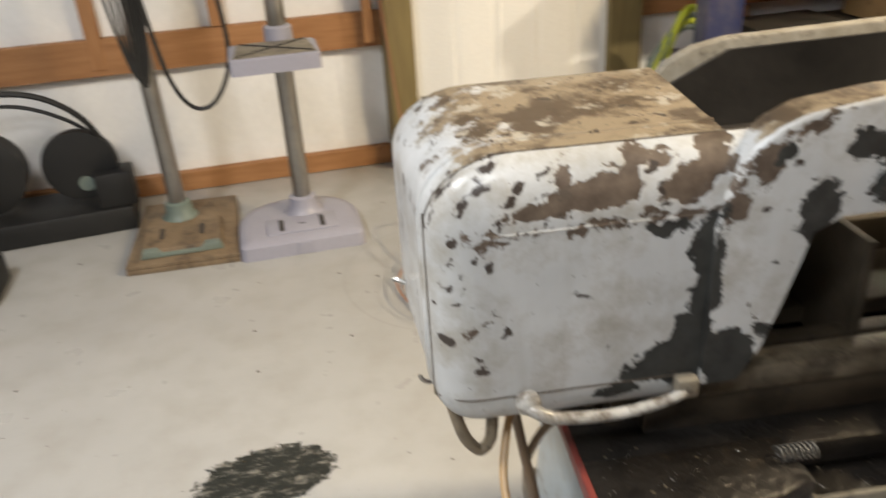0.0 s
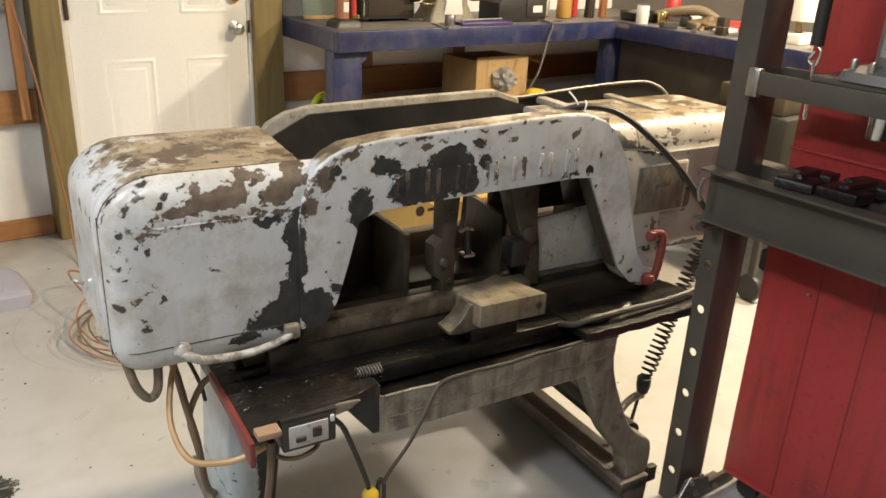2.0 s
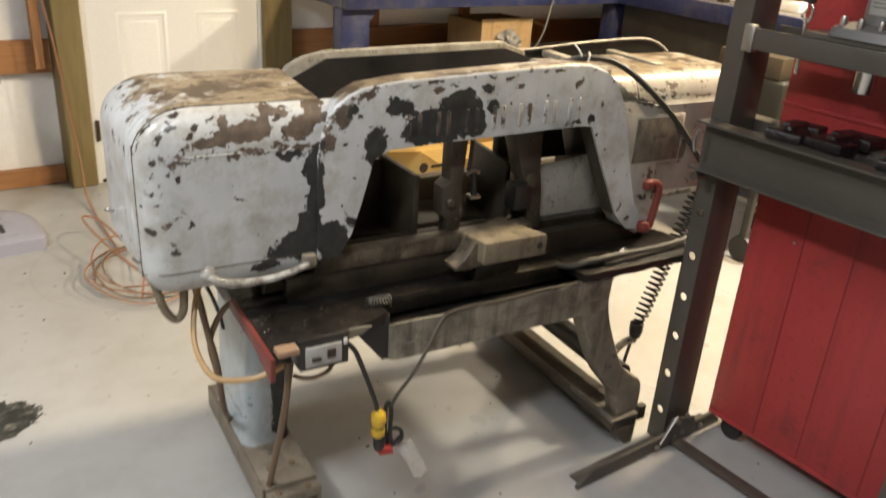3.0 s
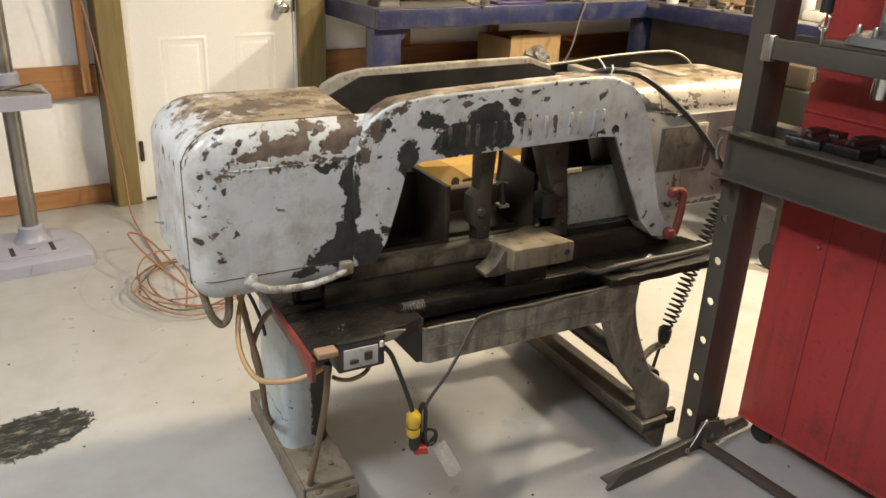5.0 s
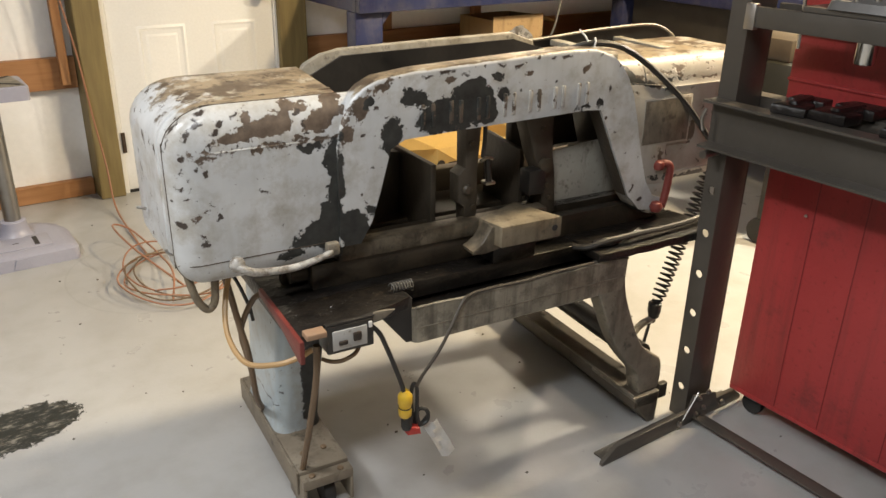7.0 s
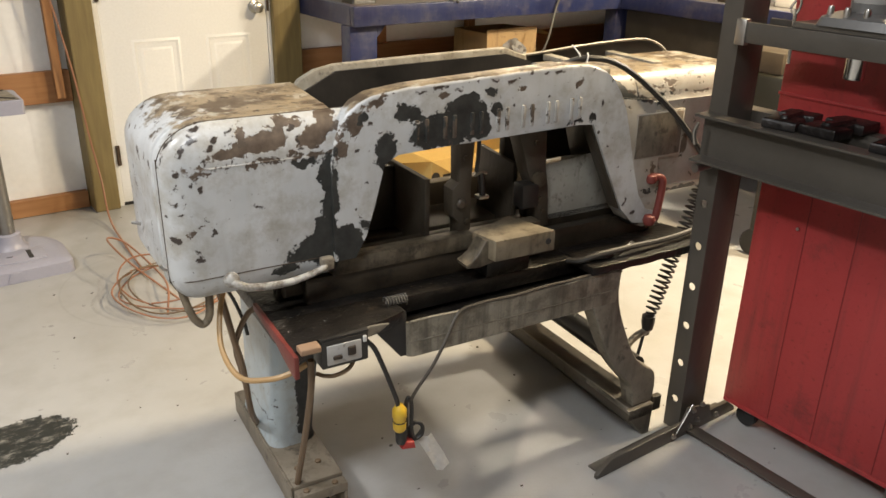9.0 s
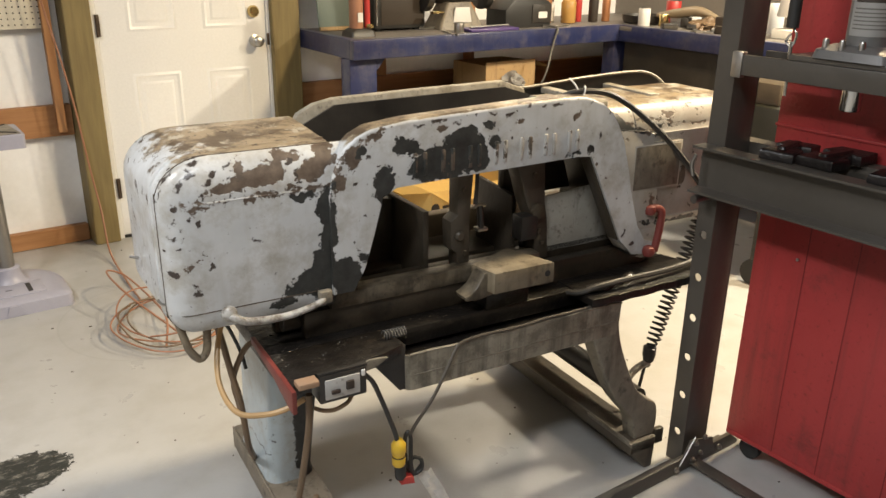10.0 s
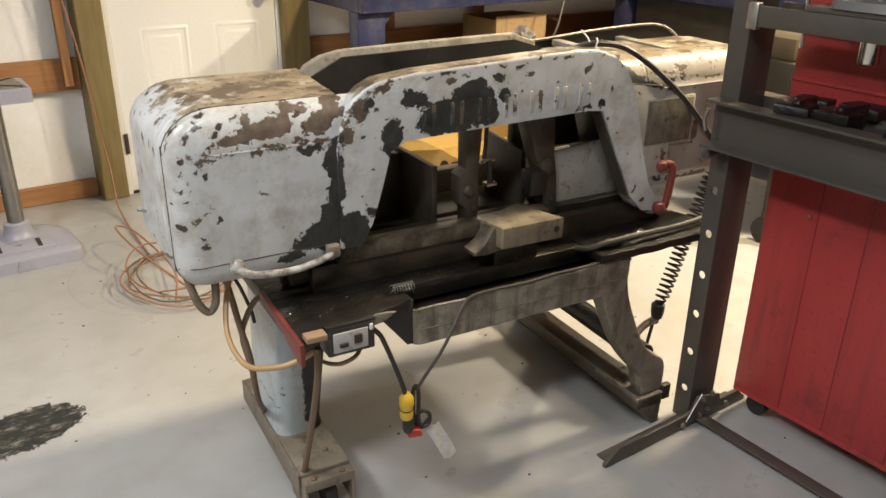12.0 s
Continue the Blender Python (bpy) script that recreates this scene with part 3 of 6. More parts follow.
M_BOW = saw_paint("chipped_grey_bow", BOW_RUST, BOW_DARK, BOW_FRECKLES, 0.50, chips=0.668)
TAIL_RUST = [(1.15, 0.985, 0.05, 0.01, -12), (1.22, 0.965, 0.04, 0.008, -15), (1.3, 1.0, 0.03, 0.01, 0), (1.37, 0.83, 0.012, 0.03, -15), (1.09, 1.0, 0.03, 0.012, -25), (1.13, 0.955, 0.03, 0.005, -10), (1.25, 0.99, 0.05, 0.004, -6), (1.35, 0.975, 0.03, 0.004, -4), (1.42, 0.97, 0.025, 0.003, 0), (1.255, 0.775, 0.008, 0.02, 10)]
# dark list: blotch and streaks along the crease below the hose, and the lower edge
M_TAIL = saw_paint("chipped_grey_tail", TAIL_RUST, [(1.125, 0.998, 0.035, 0.018, -35), (1.17, 0.975, 0.025, 0.010, -20), (1.215, 0.968, 0.03, 0.004, -8), (1.24, 0.955, 0.022, 0.003, -6), (1.275, 0.972, 0.02, 0.0035, 0), (1.33, 0.968, 0.03, 0.003, 2), (1.2, 0.63, 0.03, 0.012, 0), (1.30, 0.705, 0.06, 0.010, -14), (1.40, 0.70, 0.06, 0.012, 0)], (), 0.22, None, (0.33, 0.305, 0.265), (0.44, 0.415, 0.37), 0.625)


def plan(u0, u1, v0, v1, d, rl, rr):
    """Outline of a housing, drawn in by d; the round end has wide, shallow front corners."""
    out, n = [], 8
    a0, a1 = u0 + (d if rl else 0), u1 - (d if rr else 0)
    b0, b1 = v0 + d, v1 - d * 0.55
    for cu, cv, su, sv, start, r in ((a0, b0, 1, 1, 180, rl), (a1, b0, -1, 1, 270, rr), (a1, b1, -1, -1, 0, rr), (a0, b1, 1, -1, 90, rl)):
        ra, rb = (max(r - d * 0.5, 0.012), max(r * 0.5 - d * 0.2, 0.008)) if r else (0.003, 0.003)
        for k in range(n):
            t = radians(start + 90 * k / (n - 1))
            out.append((cu + su * ra + ra * math.cos(t), cv + sv * rb + rb * math.sin(t)))
    return out


def housing(u0, u1, v0, v1, w0, w1, rl, rr, crown):
    levels = [(w0, plan(u0, u1, v0, v1, 0.035, rl, rr)), (w0 + 0.008, plan(u0, u1, v0, v1, 0.014, rl, rr)), (w0 + 0.03, plan(u0, u1, v0, v1, 0.002, rl, rr)),
              (w0 + 0.034, plan(u0, u1, v0, v1, 0.003, rl, rr)), (w0 + 0.038, plan(u0, u1, v0, v1, 0.0, rl, rr))]
    base = w1 - crown
    levels += [(base - 0.012, plan(u0, u1, v0, v1, 0, rl, rr)), (base - 0.006, plan(u0, u1, v0, v1, -0.0006, rl, rr)), (base - 0.001, plan(u0, u1, v0, v1, -0.0006, rl, rr)), (base + 0.003, plan(u0, u1, v0, v1, 0.003, rl, rr))]
    for k in range(1, 9):
        a = radians(90 * k / 8)
        levels.append((base + 0.003 + (crown - 0.003) * math.sin(a), plan(u0, u1, v0, v1, 0.003 + crown * 0.72 * (1 - math.cos(a)), rl, rr)))
    return loft(levels)


def cover_outline(left, right, low, top, tl, bl, n=9, foot=None):
    """The wheel cover seen from the front: square on the right, rounded towards the free end; foot: where its right edge stands below."""
    foot = right if foot is None else foot
    out = [(foot, low), (foot, low + 0.75 * (top - low)), (right, top - 0.12 * (top - low)), (right, top)]
    for k in range(n):
        a = radians(90 + 90 * k / (n - 1))
        out.append((left + tl[0] + tl[0] * math.cos(a), top - tl[1] + tl[1] * math.sin(a)))
    for k in range(n):
        a = radians(180 + 90 * k / (n - 1))
        out.append((left + bl[0] + bl[0] * math.cos(a), low + bl[1] + bl[1] * math.sin(a)))
    return out


def across(levels):
    """Joins outlines (u, w), one for each depth v, into a closed shell."""
    bm = bmesh.new()
    rings = [[bm.verts.new((u, v, w)) for u, w in pts] for v, pts in levels]
    for a, b in zip(rings, rings[1:]):
        for k in range(len(a)):
            bm.faces.new((a[k], a[(k + 1) % len(a)], b[(k + 1) % len(a)], b[k]))
    bm.faces.new(rings[0])
    bm.faces.new(rings[-1][::-1])
    return bm


def cover_shell(v, right, d=0.0, foot=None):
    k = (v - 0.043) / 0.255
    return cover_outline(0.013 - 0.018 * k + d, right, 0.650 + 0.012 * k + d, 1.015 + 0.013 * k - d, (0.105, 0.085), (0.055, 0.06), foot=foot)


LID_V = 0.041
front = cover_outline(0.078, 0.43, 0.702, 0.931, (0.016, 0.012), (0.03, 0.012), foot=0.362)
edge = cover_shell(LID_V, 0.43, foot=0.362)
lid = []
for k in range(10):
    a = radians(90 * k / 9)
    lid.append((LID_V * (1 - math.cos(a)), [(p[0] + (q[0] - p[0]) * math.sin(a), p[1] + (q[1] - p[1]) * math.sin(a)) for p, q in zip(front, edge)]))
cover = part("wheel_cover", across([(v, cover_shell(v, 0.372, d)) for v, d in ((0.0425, 0.003), (0.0445, 0.0005), (0.06, 0.0), (0.072, 0.0), (0.074, -0.0025), (0.080, -0.0025), (0.082, 0.0), (0.16, 0.0), (0.24, 0.0), (0.283, 0.001), (0.295, 0.006), (0.298, 0.014))]), M_COVERBODY, saw, "chipped grey wheel cover with rusty tan top")
part("cover_lid", across(lid), M_COVER, saw, "chipped grey front lid of the wheel cover")
part("lid_crease", tube([(0.079, 0.0015, 0.919), (0.086, 0.0012, 0.929), (0.105, 0.001, 0.931), (0.2, 0.001, 0.9315), (0.34, 0.001, 0.931)], 0.0022, 6), M_COVER, saw)
part("drive_neck", housing(1.04, 1.193, 0.0055, 0.288, 0.926, 1.029, 0, 0, 0.074), M_TAIL, saw)
part("drive_cover", housing(1.19, 1.60, 0.004, 0.29, 0.688, 1.03, 0, 0.08, 0.075), M_TAIL, saw, "worn grey housing over the drive wheel")
BOW = [(0.352, 0.69), (0.352, 0.91), (0.362, 0.955), (0.385, 1.005), (0.41, 1.03), (0.445, 1.047), (0.53, 1.057), (0.8, 1.068), (0.95, 1.072), (1.012, 1.070), (1.057, 1.055), (1.095, 1.025), (1.120, 0.990), (1.142, 0.945), (1.163, 0.878),
       (1.188, 0.79), (1.215, 0.712), (1.245, 0.668), (1.298, 0.650), (1.296, 0.618), (1.204, 0.634), (1.159, 0.68), (1.10, 0.80), (1.041, 0.92), (0.997, 0.924), (0.648, 0.916), (0.507, 0.911), (0.473, 0.894), (0.45, 0.81), (0.427, 0.737), (0.40, 0.69)]
part("lower_lobe", prism([(1.17, 0.72), (1.318, 0.72), (1.31, 0.66), (1.292, 0.622), (1.25, 0.612), (1.204, 0.628), (1.168, 0.672)], -0.003, 0.06, "y", 0.006), M_TAIL, saw)
part("face_plate", prism([(1.06, 0.985), (1.235, 0.962), (1.26, 0.90), (1.275, 0.80), (1.28, 0.70), (1.172, 0.70), (1.12, 0.80)], -0.0055, 0.03, "y", 0.002), M_TAIL, saw)


def bow_casting():
    """The front frame: widely rounded over the top, crisp round the opening."""
    bm = prism(BOW, -0.008, 0.036, "y")
    bmesh.ops.recalc_face_normals(bm, faces=bm.faces[:])
    front = [e for e in bm.edges if all(v.co.y < 0 for v in e.verts)]
    over = [e for e in front if all(v.co.z > 0.93 for v in e.verts) and sum(v.co.z for v in e.verts) > 1.93 and all(v.co.x < 1.06 for v in e.verts)]
    rest = [e for e in front if e not in over]
    bmesh.ops.bevel(bm, geom=over, offset=0.020, segments=5, profile=0.5, affect="EDGES", clamp_overlap=True)
    rest = [e for e in rest if e.is_valid]
    bmesh.ops.bevel(bm, geom=rest, offset=0.004, segments=2, profile=0.5, affect="EDGES", clamp_overlap=True)
    return bm


part("front_bow", bow_casting(), M_BOW, saw, "chipped grey cast front frame of the saw head")
# dark brown strip laid over the inner face of the right arm
part("bow_inner_edge", prism([(1.1575, 0.681), (1.0985, 0.80), (1.0405, 0.918), (1.0375, 0.918), (1.0955, 0.798), (1.1545, 0.679)], -0.002, 0.040, "y", 0.0008), M_JAW, saw, "dark brown inner edge of the frame")
RBOW = [(0.36, 0.88), (0.37, 1.0), (0.39, 1.03), (0.43, 1.05), (0.48, 1.06), (0.7, 1.066), (0.96, 1.07), (1.0, 1.055), (1.03, 1.045), (1.05, 0.95), (1.0, 0.93), (0.5, 0.925), (0.46, 0.88)]
part("rear_bow", prism(RBOW, 0.275, 0.298, "y", 0.006), M_DUSTRIM, saw, "rear frame of the saw head, black inside")
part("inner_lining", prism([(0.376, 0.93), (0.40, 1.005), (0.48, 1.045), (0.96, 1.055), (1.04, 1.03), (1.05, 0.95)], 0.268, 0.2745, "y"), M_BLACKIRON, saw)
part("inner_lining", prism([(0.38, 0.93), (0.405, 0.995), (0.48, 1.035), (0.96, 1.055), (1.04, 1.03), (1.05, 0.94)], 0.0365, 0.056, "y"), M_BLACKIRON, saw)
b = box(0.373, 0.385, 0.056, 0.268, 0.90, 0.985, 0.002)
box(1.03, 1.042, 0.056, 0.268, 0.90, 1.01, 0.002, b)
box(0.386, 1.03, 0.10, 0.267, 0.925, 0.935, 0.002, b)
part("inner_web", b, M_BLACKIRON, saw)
# rim of the rear guard, with its rounded end
rim = [(1.0, 0.30, 1.045), (1.06, 0.30, 1.043), (1.25, 0.30, 1.056), (1.42, 0.30, 1.062), (1.49, 0.30, 1.055), (1.54, 0.295, 1.03), (1.56, 0.285, 0.995), (1.565, 0.28, 0.95)]
part("rear_guard", tube(rim, 0.0045, 6), M_GRIME, saw)
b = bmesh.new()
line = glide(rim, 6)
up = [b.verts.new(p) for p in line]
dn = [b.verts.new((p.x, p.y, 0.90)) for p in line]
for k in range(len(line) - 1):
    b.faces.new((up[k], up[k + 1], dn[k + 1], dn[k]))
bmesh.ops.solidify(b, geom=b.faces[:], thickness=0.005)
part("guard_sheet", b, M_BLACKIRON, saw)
part("cross_strut", box(1.10, 1.13, 0.05, 0.30, 1.024, 1.041, 0.004), M_DUSTRIM, saw)
part("cross_strut", box(1.32, 1.35, 0.10, 0.30, 1.024, 1.036, 0.003), M_DUSTRIM, saw)
M_MARK = saw_paint("worn_raised_mark", [], BOW_DARK, (), 0.0, None, (0.36, 0.35, 0.33), (0.5, 0.49, 0.47), 0.52)
# raised marks on the bow, in place of lettering
for k in range(7):
    u, w = 0.545 + k * 0.0695, 0.957 + k * 0.0016
    b = box(u, u + 0.010, -0.0125, -0.006, w - 0.026, w + 0.026, 0.003)
    box(u + 0.024, u + 0.034, -0.0125, -0.006, w - 0.026, w + 0.026, 0.003, b)
    part("raised_mark", b, M_MARK, saw)
# table and tray
part("bed", box(0.20, 1.39, -0.02, 0.36, 0.53, 0.575, 0.006), M_OIL, saw, "oil-blackened cast bed")
part("bed_apron", prism([(0.20, -0.150), (0.262, -0.122), (0.335, -0.123), (0.38, -0.114), (0.43, -0.105), (0.48, -0.086), (0.48, 0.0), (0.20, 0.0)], 0.548, 0.578, "z", 0.004), M_OIL, saw)
rnd = random.Random(8)
wing = [(1.0, -0.102)] + [(1.03 + 0.033 * k, -0.106 + rnd.uniform(-0.003, 0.003)) for k in range(10)]
wing += [(1.37, -0.085), (1.395, -0.045), (1.402, 0.0), (1.39, 0.05), (1.0, 0.05)]
part("bed_wing", prism(wing, 0.557, 0.580, "z", 0.004), M_OIL, saw, "oily black shelf at the end of the bed")
b = bmesh.new()
ridge = [(1.12 + 0.02 * k, 0.604 - 0.0022 * k + rnd.uniform(-0.005, 0.006)) for k in range(14)]
prism(ridge + [(1.40, 0.552), (1.395, 0.535), (1.12, 0.56)], 0.045, 0.06, "y", 0.0, b)
part("bed_end_wall", b, M_OIL, saw)
part("bed_wall", box(0.25, 1.38, 0.10, 0.13, 0.57, 0.66, 0.004), M_WEB, saw)
part("rail", box(0.36, 0.93, 0.03, 0.075, 0.635, 0.675, 0.006), M_RAIL, saw, "grimy grey slide rail")
part("rail_web", box(0.30, 1.3, 0.04, 0.07, 0.575, 0.636, 0.003), M_WEB, saw)
b = bmesh.new()
levels = [(0.455, rounded(0.486, 1.104, -0.090, 0.08, (0.02, 0.012, 0.005, 0.005), 5)), (0.459, rounded(0.481, 1.108, -0.094, 0.082, (0.02, 0.012, 0.005, 0.005), 5)), (0.498, rounded(0.479, 1.109, -0.0955, 0.083, (0.02, 0.012, 0.005, 0.005), 5)), (0.548, rounded(0.478, 1.11, -0.0965, 0.084, (0.02, 0.012, 0.005, 0.005), 5)),
          (0.548, rounded(0.484, 1.104, -0.0905, 0.078, (0.016, 0.009, 0.004, 0.004), 5)), (0.47, rounded(0.488, 1.10, -0.0865, 0.075, (0.016, 0.009, 0.004, 0.004), 5))]
loft(levels, b)
part("chip_pan", b, M_PAN, saw, "dirty grey chip pan")
part("pan_bead", box(0.50, 1.10, -0.0975, -0.0945, 0.496, 0.499, 0.001), M_GRIME, saw)
rnd = random.Random(3)
lip = [(0.49 + 0.0615 * k, -0.0945 + rnd.uniform(-0.002, 0.001), 0.5495 + rnd.uniform(-0.003, 0.003)) for k in range(11)]
part("pan_rim", tube(lip, 0.0034, 6, 4), M_PAN, saw)
part("sludge", box(0.490, 1.098, -0.0855, 0.07, 0.472, 0.518, 0.004), M_OIL, saw)
chips = bmesh.new()
rnd = random.Random(21)
for k in range(150):
    if k < 80:
        p = Vector((rnd.uniform(0.215, 0.46), rnd.uniform(-0.10, 0.0), 0.5785))
    else:
        p = Vector((rnd.uniform(0.52, 1.06), rnd.uniform(-0.08, 0.03), 0.5185))
    a, r = rnd.uniform(0, 6.28), rnd.uniform(0.0005, 0.0017)
    way, side = Vector((math.cos(a), math.sin(a), 0.1)) * r * rnd.uniform(1, 2.4), Vector((-math.sin(a), math.cos(a), 0.2)) * r * 0.7
    q = [chips.verts.new(p + d) for d in (-way, side, way, Vector((0, 0, r * 0.8)))]
    for f in ((0, 1, 2), (0, 3, 1), (1, 3, 2), (2, 3, 0)):
        chips.faces.new([q[n] for n in f])
tagged(part("metal_chips", chips, M_STEEL, saw, "fine bright metal chips on the oily bed"), "fine bright metal chips on the oily bed", kind="stuff")
part("end_board", prism([(-0.18, 0.533), (-0.165, 0.532), (-0.06, 0.557), (0.09, 0.568), (0.09, 0.583), (-0.18, 0.583)], 0.190, 0.2, "x", 0.002), M_OLDRED, saw, "worn dark red end board")
part("wood_block", box(0.206, 0.25, -0.176, -0.146, 0.5785, 0.592, 0.003), M_WOODLT, saw)
part("rear_bed", box(0.40, 1.30, 0.37, 0.41, 0.54, 0.695, 0.006), M_BROWNOIL, saw)
part("rear_table", box(0.44, 0.98, 0.22, 0.37, 0.60, 0.63, 0.004), M_BROWNOIL, saw)
part("rear_casting", prism([(0.38, 0.60), (0.72, 0.60), (0.71, 0.72), (0.66, 0.755), (0.60, 0.79), (0.55, 0.84), (0.50, 0.87), (0.40, 0.88)], 0.365, 0.40, "y", 0.008), M_BROWNOIL, saw)
# guides, jaws and vise
part("guide_post", prism([(0.698, 0.915), (0.744, 0.915), (0.735, 0.79), (0.737, 0.69), (0.73, 0.60), (0.704, 0.60), (0.70, 0.70), (0.683, 0.715), (0.681, 0.785), (0.70, 0.80)], 0.058, 0.105, "y", 0.006), M_JAW, saw)
part("guide_knob", lathe([(0.013, 0.004), (0.013, -0.008), (0.009, -0.012), (0.0, -0.0125)], 0.703, 0.058, 0.748, 16, "y"), M_JAW, saw)
part("guide_post", prism([(0.865, 0.915), (0.957, 0.915), (0.962, 0.80), (0.972, 0.75), (0.981, 0.64), (0.938, 0.64), (0.926, 0.752), (0.903, 0.80), (0.888, 0.85)], 0.065, 0.12, "y", 0.006), M_JAW, saw)
part("guide_box", box(0.882, 0.932, 0.05, 0.095, 0.704, 0.768, 0.004), M_BLACKIRON, saw)
part("guide_roller", lathe([(0.019, 0.004), (0.019, -0.010), (0.010, -0.013), (0.0, -0.0135)], 0.936, 0.062, 0.775, 18, "y"), M_BROWNOIL, saw)
for u, w in ((0.945, 0.72), (0.957, 0.685), (0.722, 0.70), (0.715, 0.86), (0.925, 0.87)):
    part("guide_bolt", lathe([(0.007, 0.003), (0.007, -0.004), (0.0, -0.0045)], u, 0.0565 if u < 0.8 else 0.0635, w, 6, "y"), M_BROWNOIL, saw)
part("fixed_jaw", prism([(0.47, 0.60), (0.628, 0.60), (0.628, 0.795), (0.592, 0.80), (0.585, 0.755), (0.562, 0.70), (0.52, 0.645)], 0.265, 0.295, "y", 0.003), M_JAW, saw)
part("moving_jaw", prism([(0.931, 0.60), (1.05, 0.62), (0.99, 0.68), (0.95, 0.76), (0.931, 0.79)], 0.265, 0.295, "y", 0.003), M_JAW, saw)
part("inner_wall", box(1.182, 1.189, 0.11, 0.29, 0.64, 0.925, 0.001), M_JAW, saw)
part("splash_panel", prism([(0.985, 0.64), (1.235, 0.64), (1.19, 0.812), (0.985, 0.796)], 0.10, 0.106, "y", 0.001), M_PANELGREY, saw, "pale grey flat guard panel")
part("vise_block", prism([(0.728, -0.069), (0.897, -0.071), (0.850, 0.066), (0.712, 0.010)], 0.637, 0.690, "z", 0.003), M_VISE, saw, "light grimy vise block")
part("vise_slide", box(0.735, 0.86, -0.025, 0.06, 0.576, 0.6365, 0.004), M_OIL, saw)
part("vise_ear", prism([(0.664, 0.632), (0.668, 0.622), (0.700, 0.618), (0.745, 0.626), (0.750, 0.6365), (0.745, 0.684), (0.716, 0.684), (0.706, 0.668), (0.694, 0.650), (0.678, 0.638)], -0.045, 0.005, "y", 0.004), M_RAIL, saw)
part("vise_hole", lathe([(0.008, 0.0), (0.008, -0.001)], 0.878, -0.0712, 0.664, 14, "y"), M_HOLE, saw)

# legs and skids
M_LEGPAINT = saw_paint("chipped_leg", [], [(0.345, 0.30, 0.052, 0.24, 0), (0.335, 0.5, 0.05, 0.06, 0)], [(0.245, 0.27, 0.003, 0.004, 0), (0.246, 0.25, 0.003, 0.004, 0), (0.215, 0.40, 0.003, 0.006, 0), (0.23, 0.33, 0.002, 0.008, 0), (0.236, 0.2, 0.003, 0.003, 0), (0.212, 0.36, 0.003, 0.004, 0)], 0.0, None, (0.38, 0.44, 0.47), (0.45, 0.505, 0.53))
part("left_leg", loft([(0.12, rounded(0.229, 0.353, 0.165, 0.43, (0.035,) * 4)), (0.14, rounded(0.233, 0.350, 0.17, 0.43, (0.035,) * 4)), (0.30, rounded(0.238, 0.358, 0.145, 0.42, (0.035,) * 4)), (0.53, rounded(0.240, 0.372, 0.11, 0.42, (0.035,) * 4))]), M_LEGPAINT, saw, "blue-grey cast leg")
part("left_skid", box(0.228, 0.356, 0.006, 0.48, 0.085, 0.12, 0.004), M_TANBASE, saw, "rusty tan base plate on casters")
outer = glide([(1.102, 0.556), (1.104, 0.50), (1.116, 0.436), (1.145, 0.362), (1.190, 0.272), (1.232, 0.230), (1.268, 0.205), (1.281, 0.175), (1.282, 0.13), (1.276, 0.10)], 4)
inner = glide([(1.208, 0.10), (1.200, 0.135), (1.190, 0.170), (1.158, 0.208), (1.118, 0.258), (1.080, 0.325), (1.052, 0.388), (1.022, 0.456)], 4)
part("right_leg", prism([(p.x, p.y) for p in outer] + [(p.x, p.y) for p in inner], -0.094, -0.04, "y", 0.008, seg=3), M_GRIME, saw, "curved grimy cast leg")
part("right_skid", box(1.182, 1.272, -0.108, 0.60, 0.062, 0.100, 0.004), M_SKID, saw, "grimy steel skid under the cast leg")
part("skid_core", prism([(1.245, 0.0), (1.266, 0.0), (1.266, 0.0615), (1.20, 0.0615)], -0.085, 0.595, "y", 0.002), M_SKID, saw)
part("skid_bead", box(1.1815, 1.188, -0.10, 0.598, 0.1005, 0.104, 0.0015), M_GRIME, saw)

# smaller parts of the saw
from mathutils.bvhtree import BVHTree

COVER_TREE = BVHTree.FromObject(bpy.data.objects["cover_lid"], bpy.context.evaluated_depsgraph_get())


def on_cover(points, lift=0.0005):
    out = []
    for p in points:
        place, normal, _, _ = COVER_TREE.find_nearest(Vector(p))
        out.append(place + normal * lift)
    return out


M_SEAM = worn("dark_seam", (0.045, 0.034, 0.024), (0.10, 0.075, 0.05), 0.7, big=20)
seam = [(u, LID_V + 0.0005, w) for u, w in cover_shell(LID_V, 0.40)[4:-4]]
part("door_seam", tube([(0.40, LID_V + 0.0005, 1.015)] + seam, 0.0013, 6, 3), M_SEAM, saw)
part("bottom_seam", tube(on_cover([(0.02, 0.03, 0.70), (0.05, 0.008, 0.702), (0.10, 0.0, 0.7035), (0.2, 0.0, 0.704), (0.3, 0.0, 0.704), (0.34, 0.0, 0.704)]), 0.0012, 6), M_SEAM, saw)
M_HANDLE = worn("worn_white_handle", (0.34, 0.325, 0.29), (0.55, 0.54, 0.51), 0.3, big=16, fine=60, dirty=0.95, dirt=(0.10, 0.075, 0.052))
handle = part("handle", tube([(0.118, 0.002, 0.694), (0.135, -0.016, 0.686), (0.165, -0.02, 0.675), (0.235, -0.02, 0.670), (0.29, -0.02, 0.678), (0.322, -0.018, 0.688), (0.338, 0.0, 0.699)], lambda k: 0.0098 - 0.0035 * k, 10), M_HANDLE, saw, "worn white lift handle")
part("boss", lathe([(0.017, 0.004), (0.016, -0.010), (0.010, -0.016), (0.0, -0.017)], 0.126, 0.0, 0.694, 20, "y"), M_HANDLE, handle)
part("boss", box(0.316, 0.346, -0.021, 0.0, 0.678, 0.708, 0.006), M_GRIME, handle)
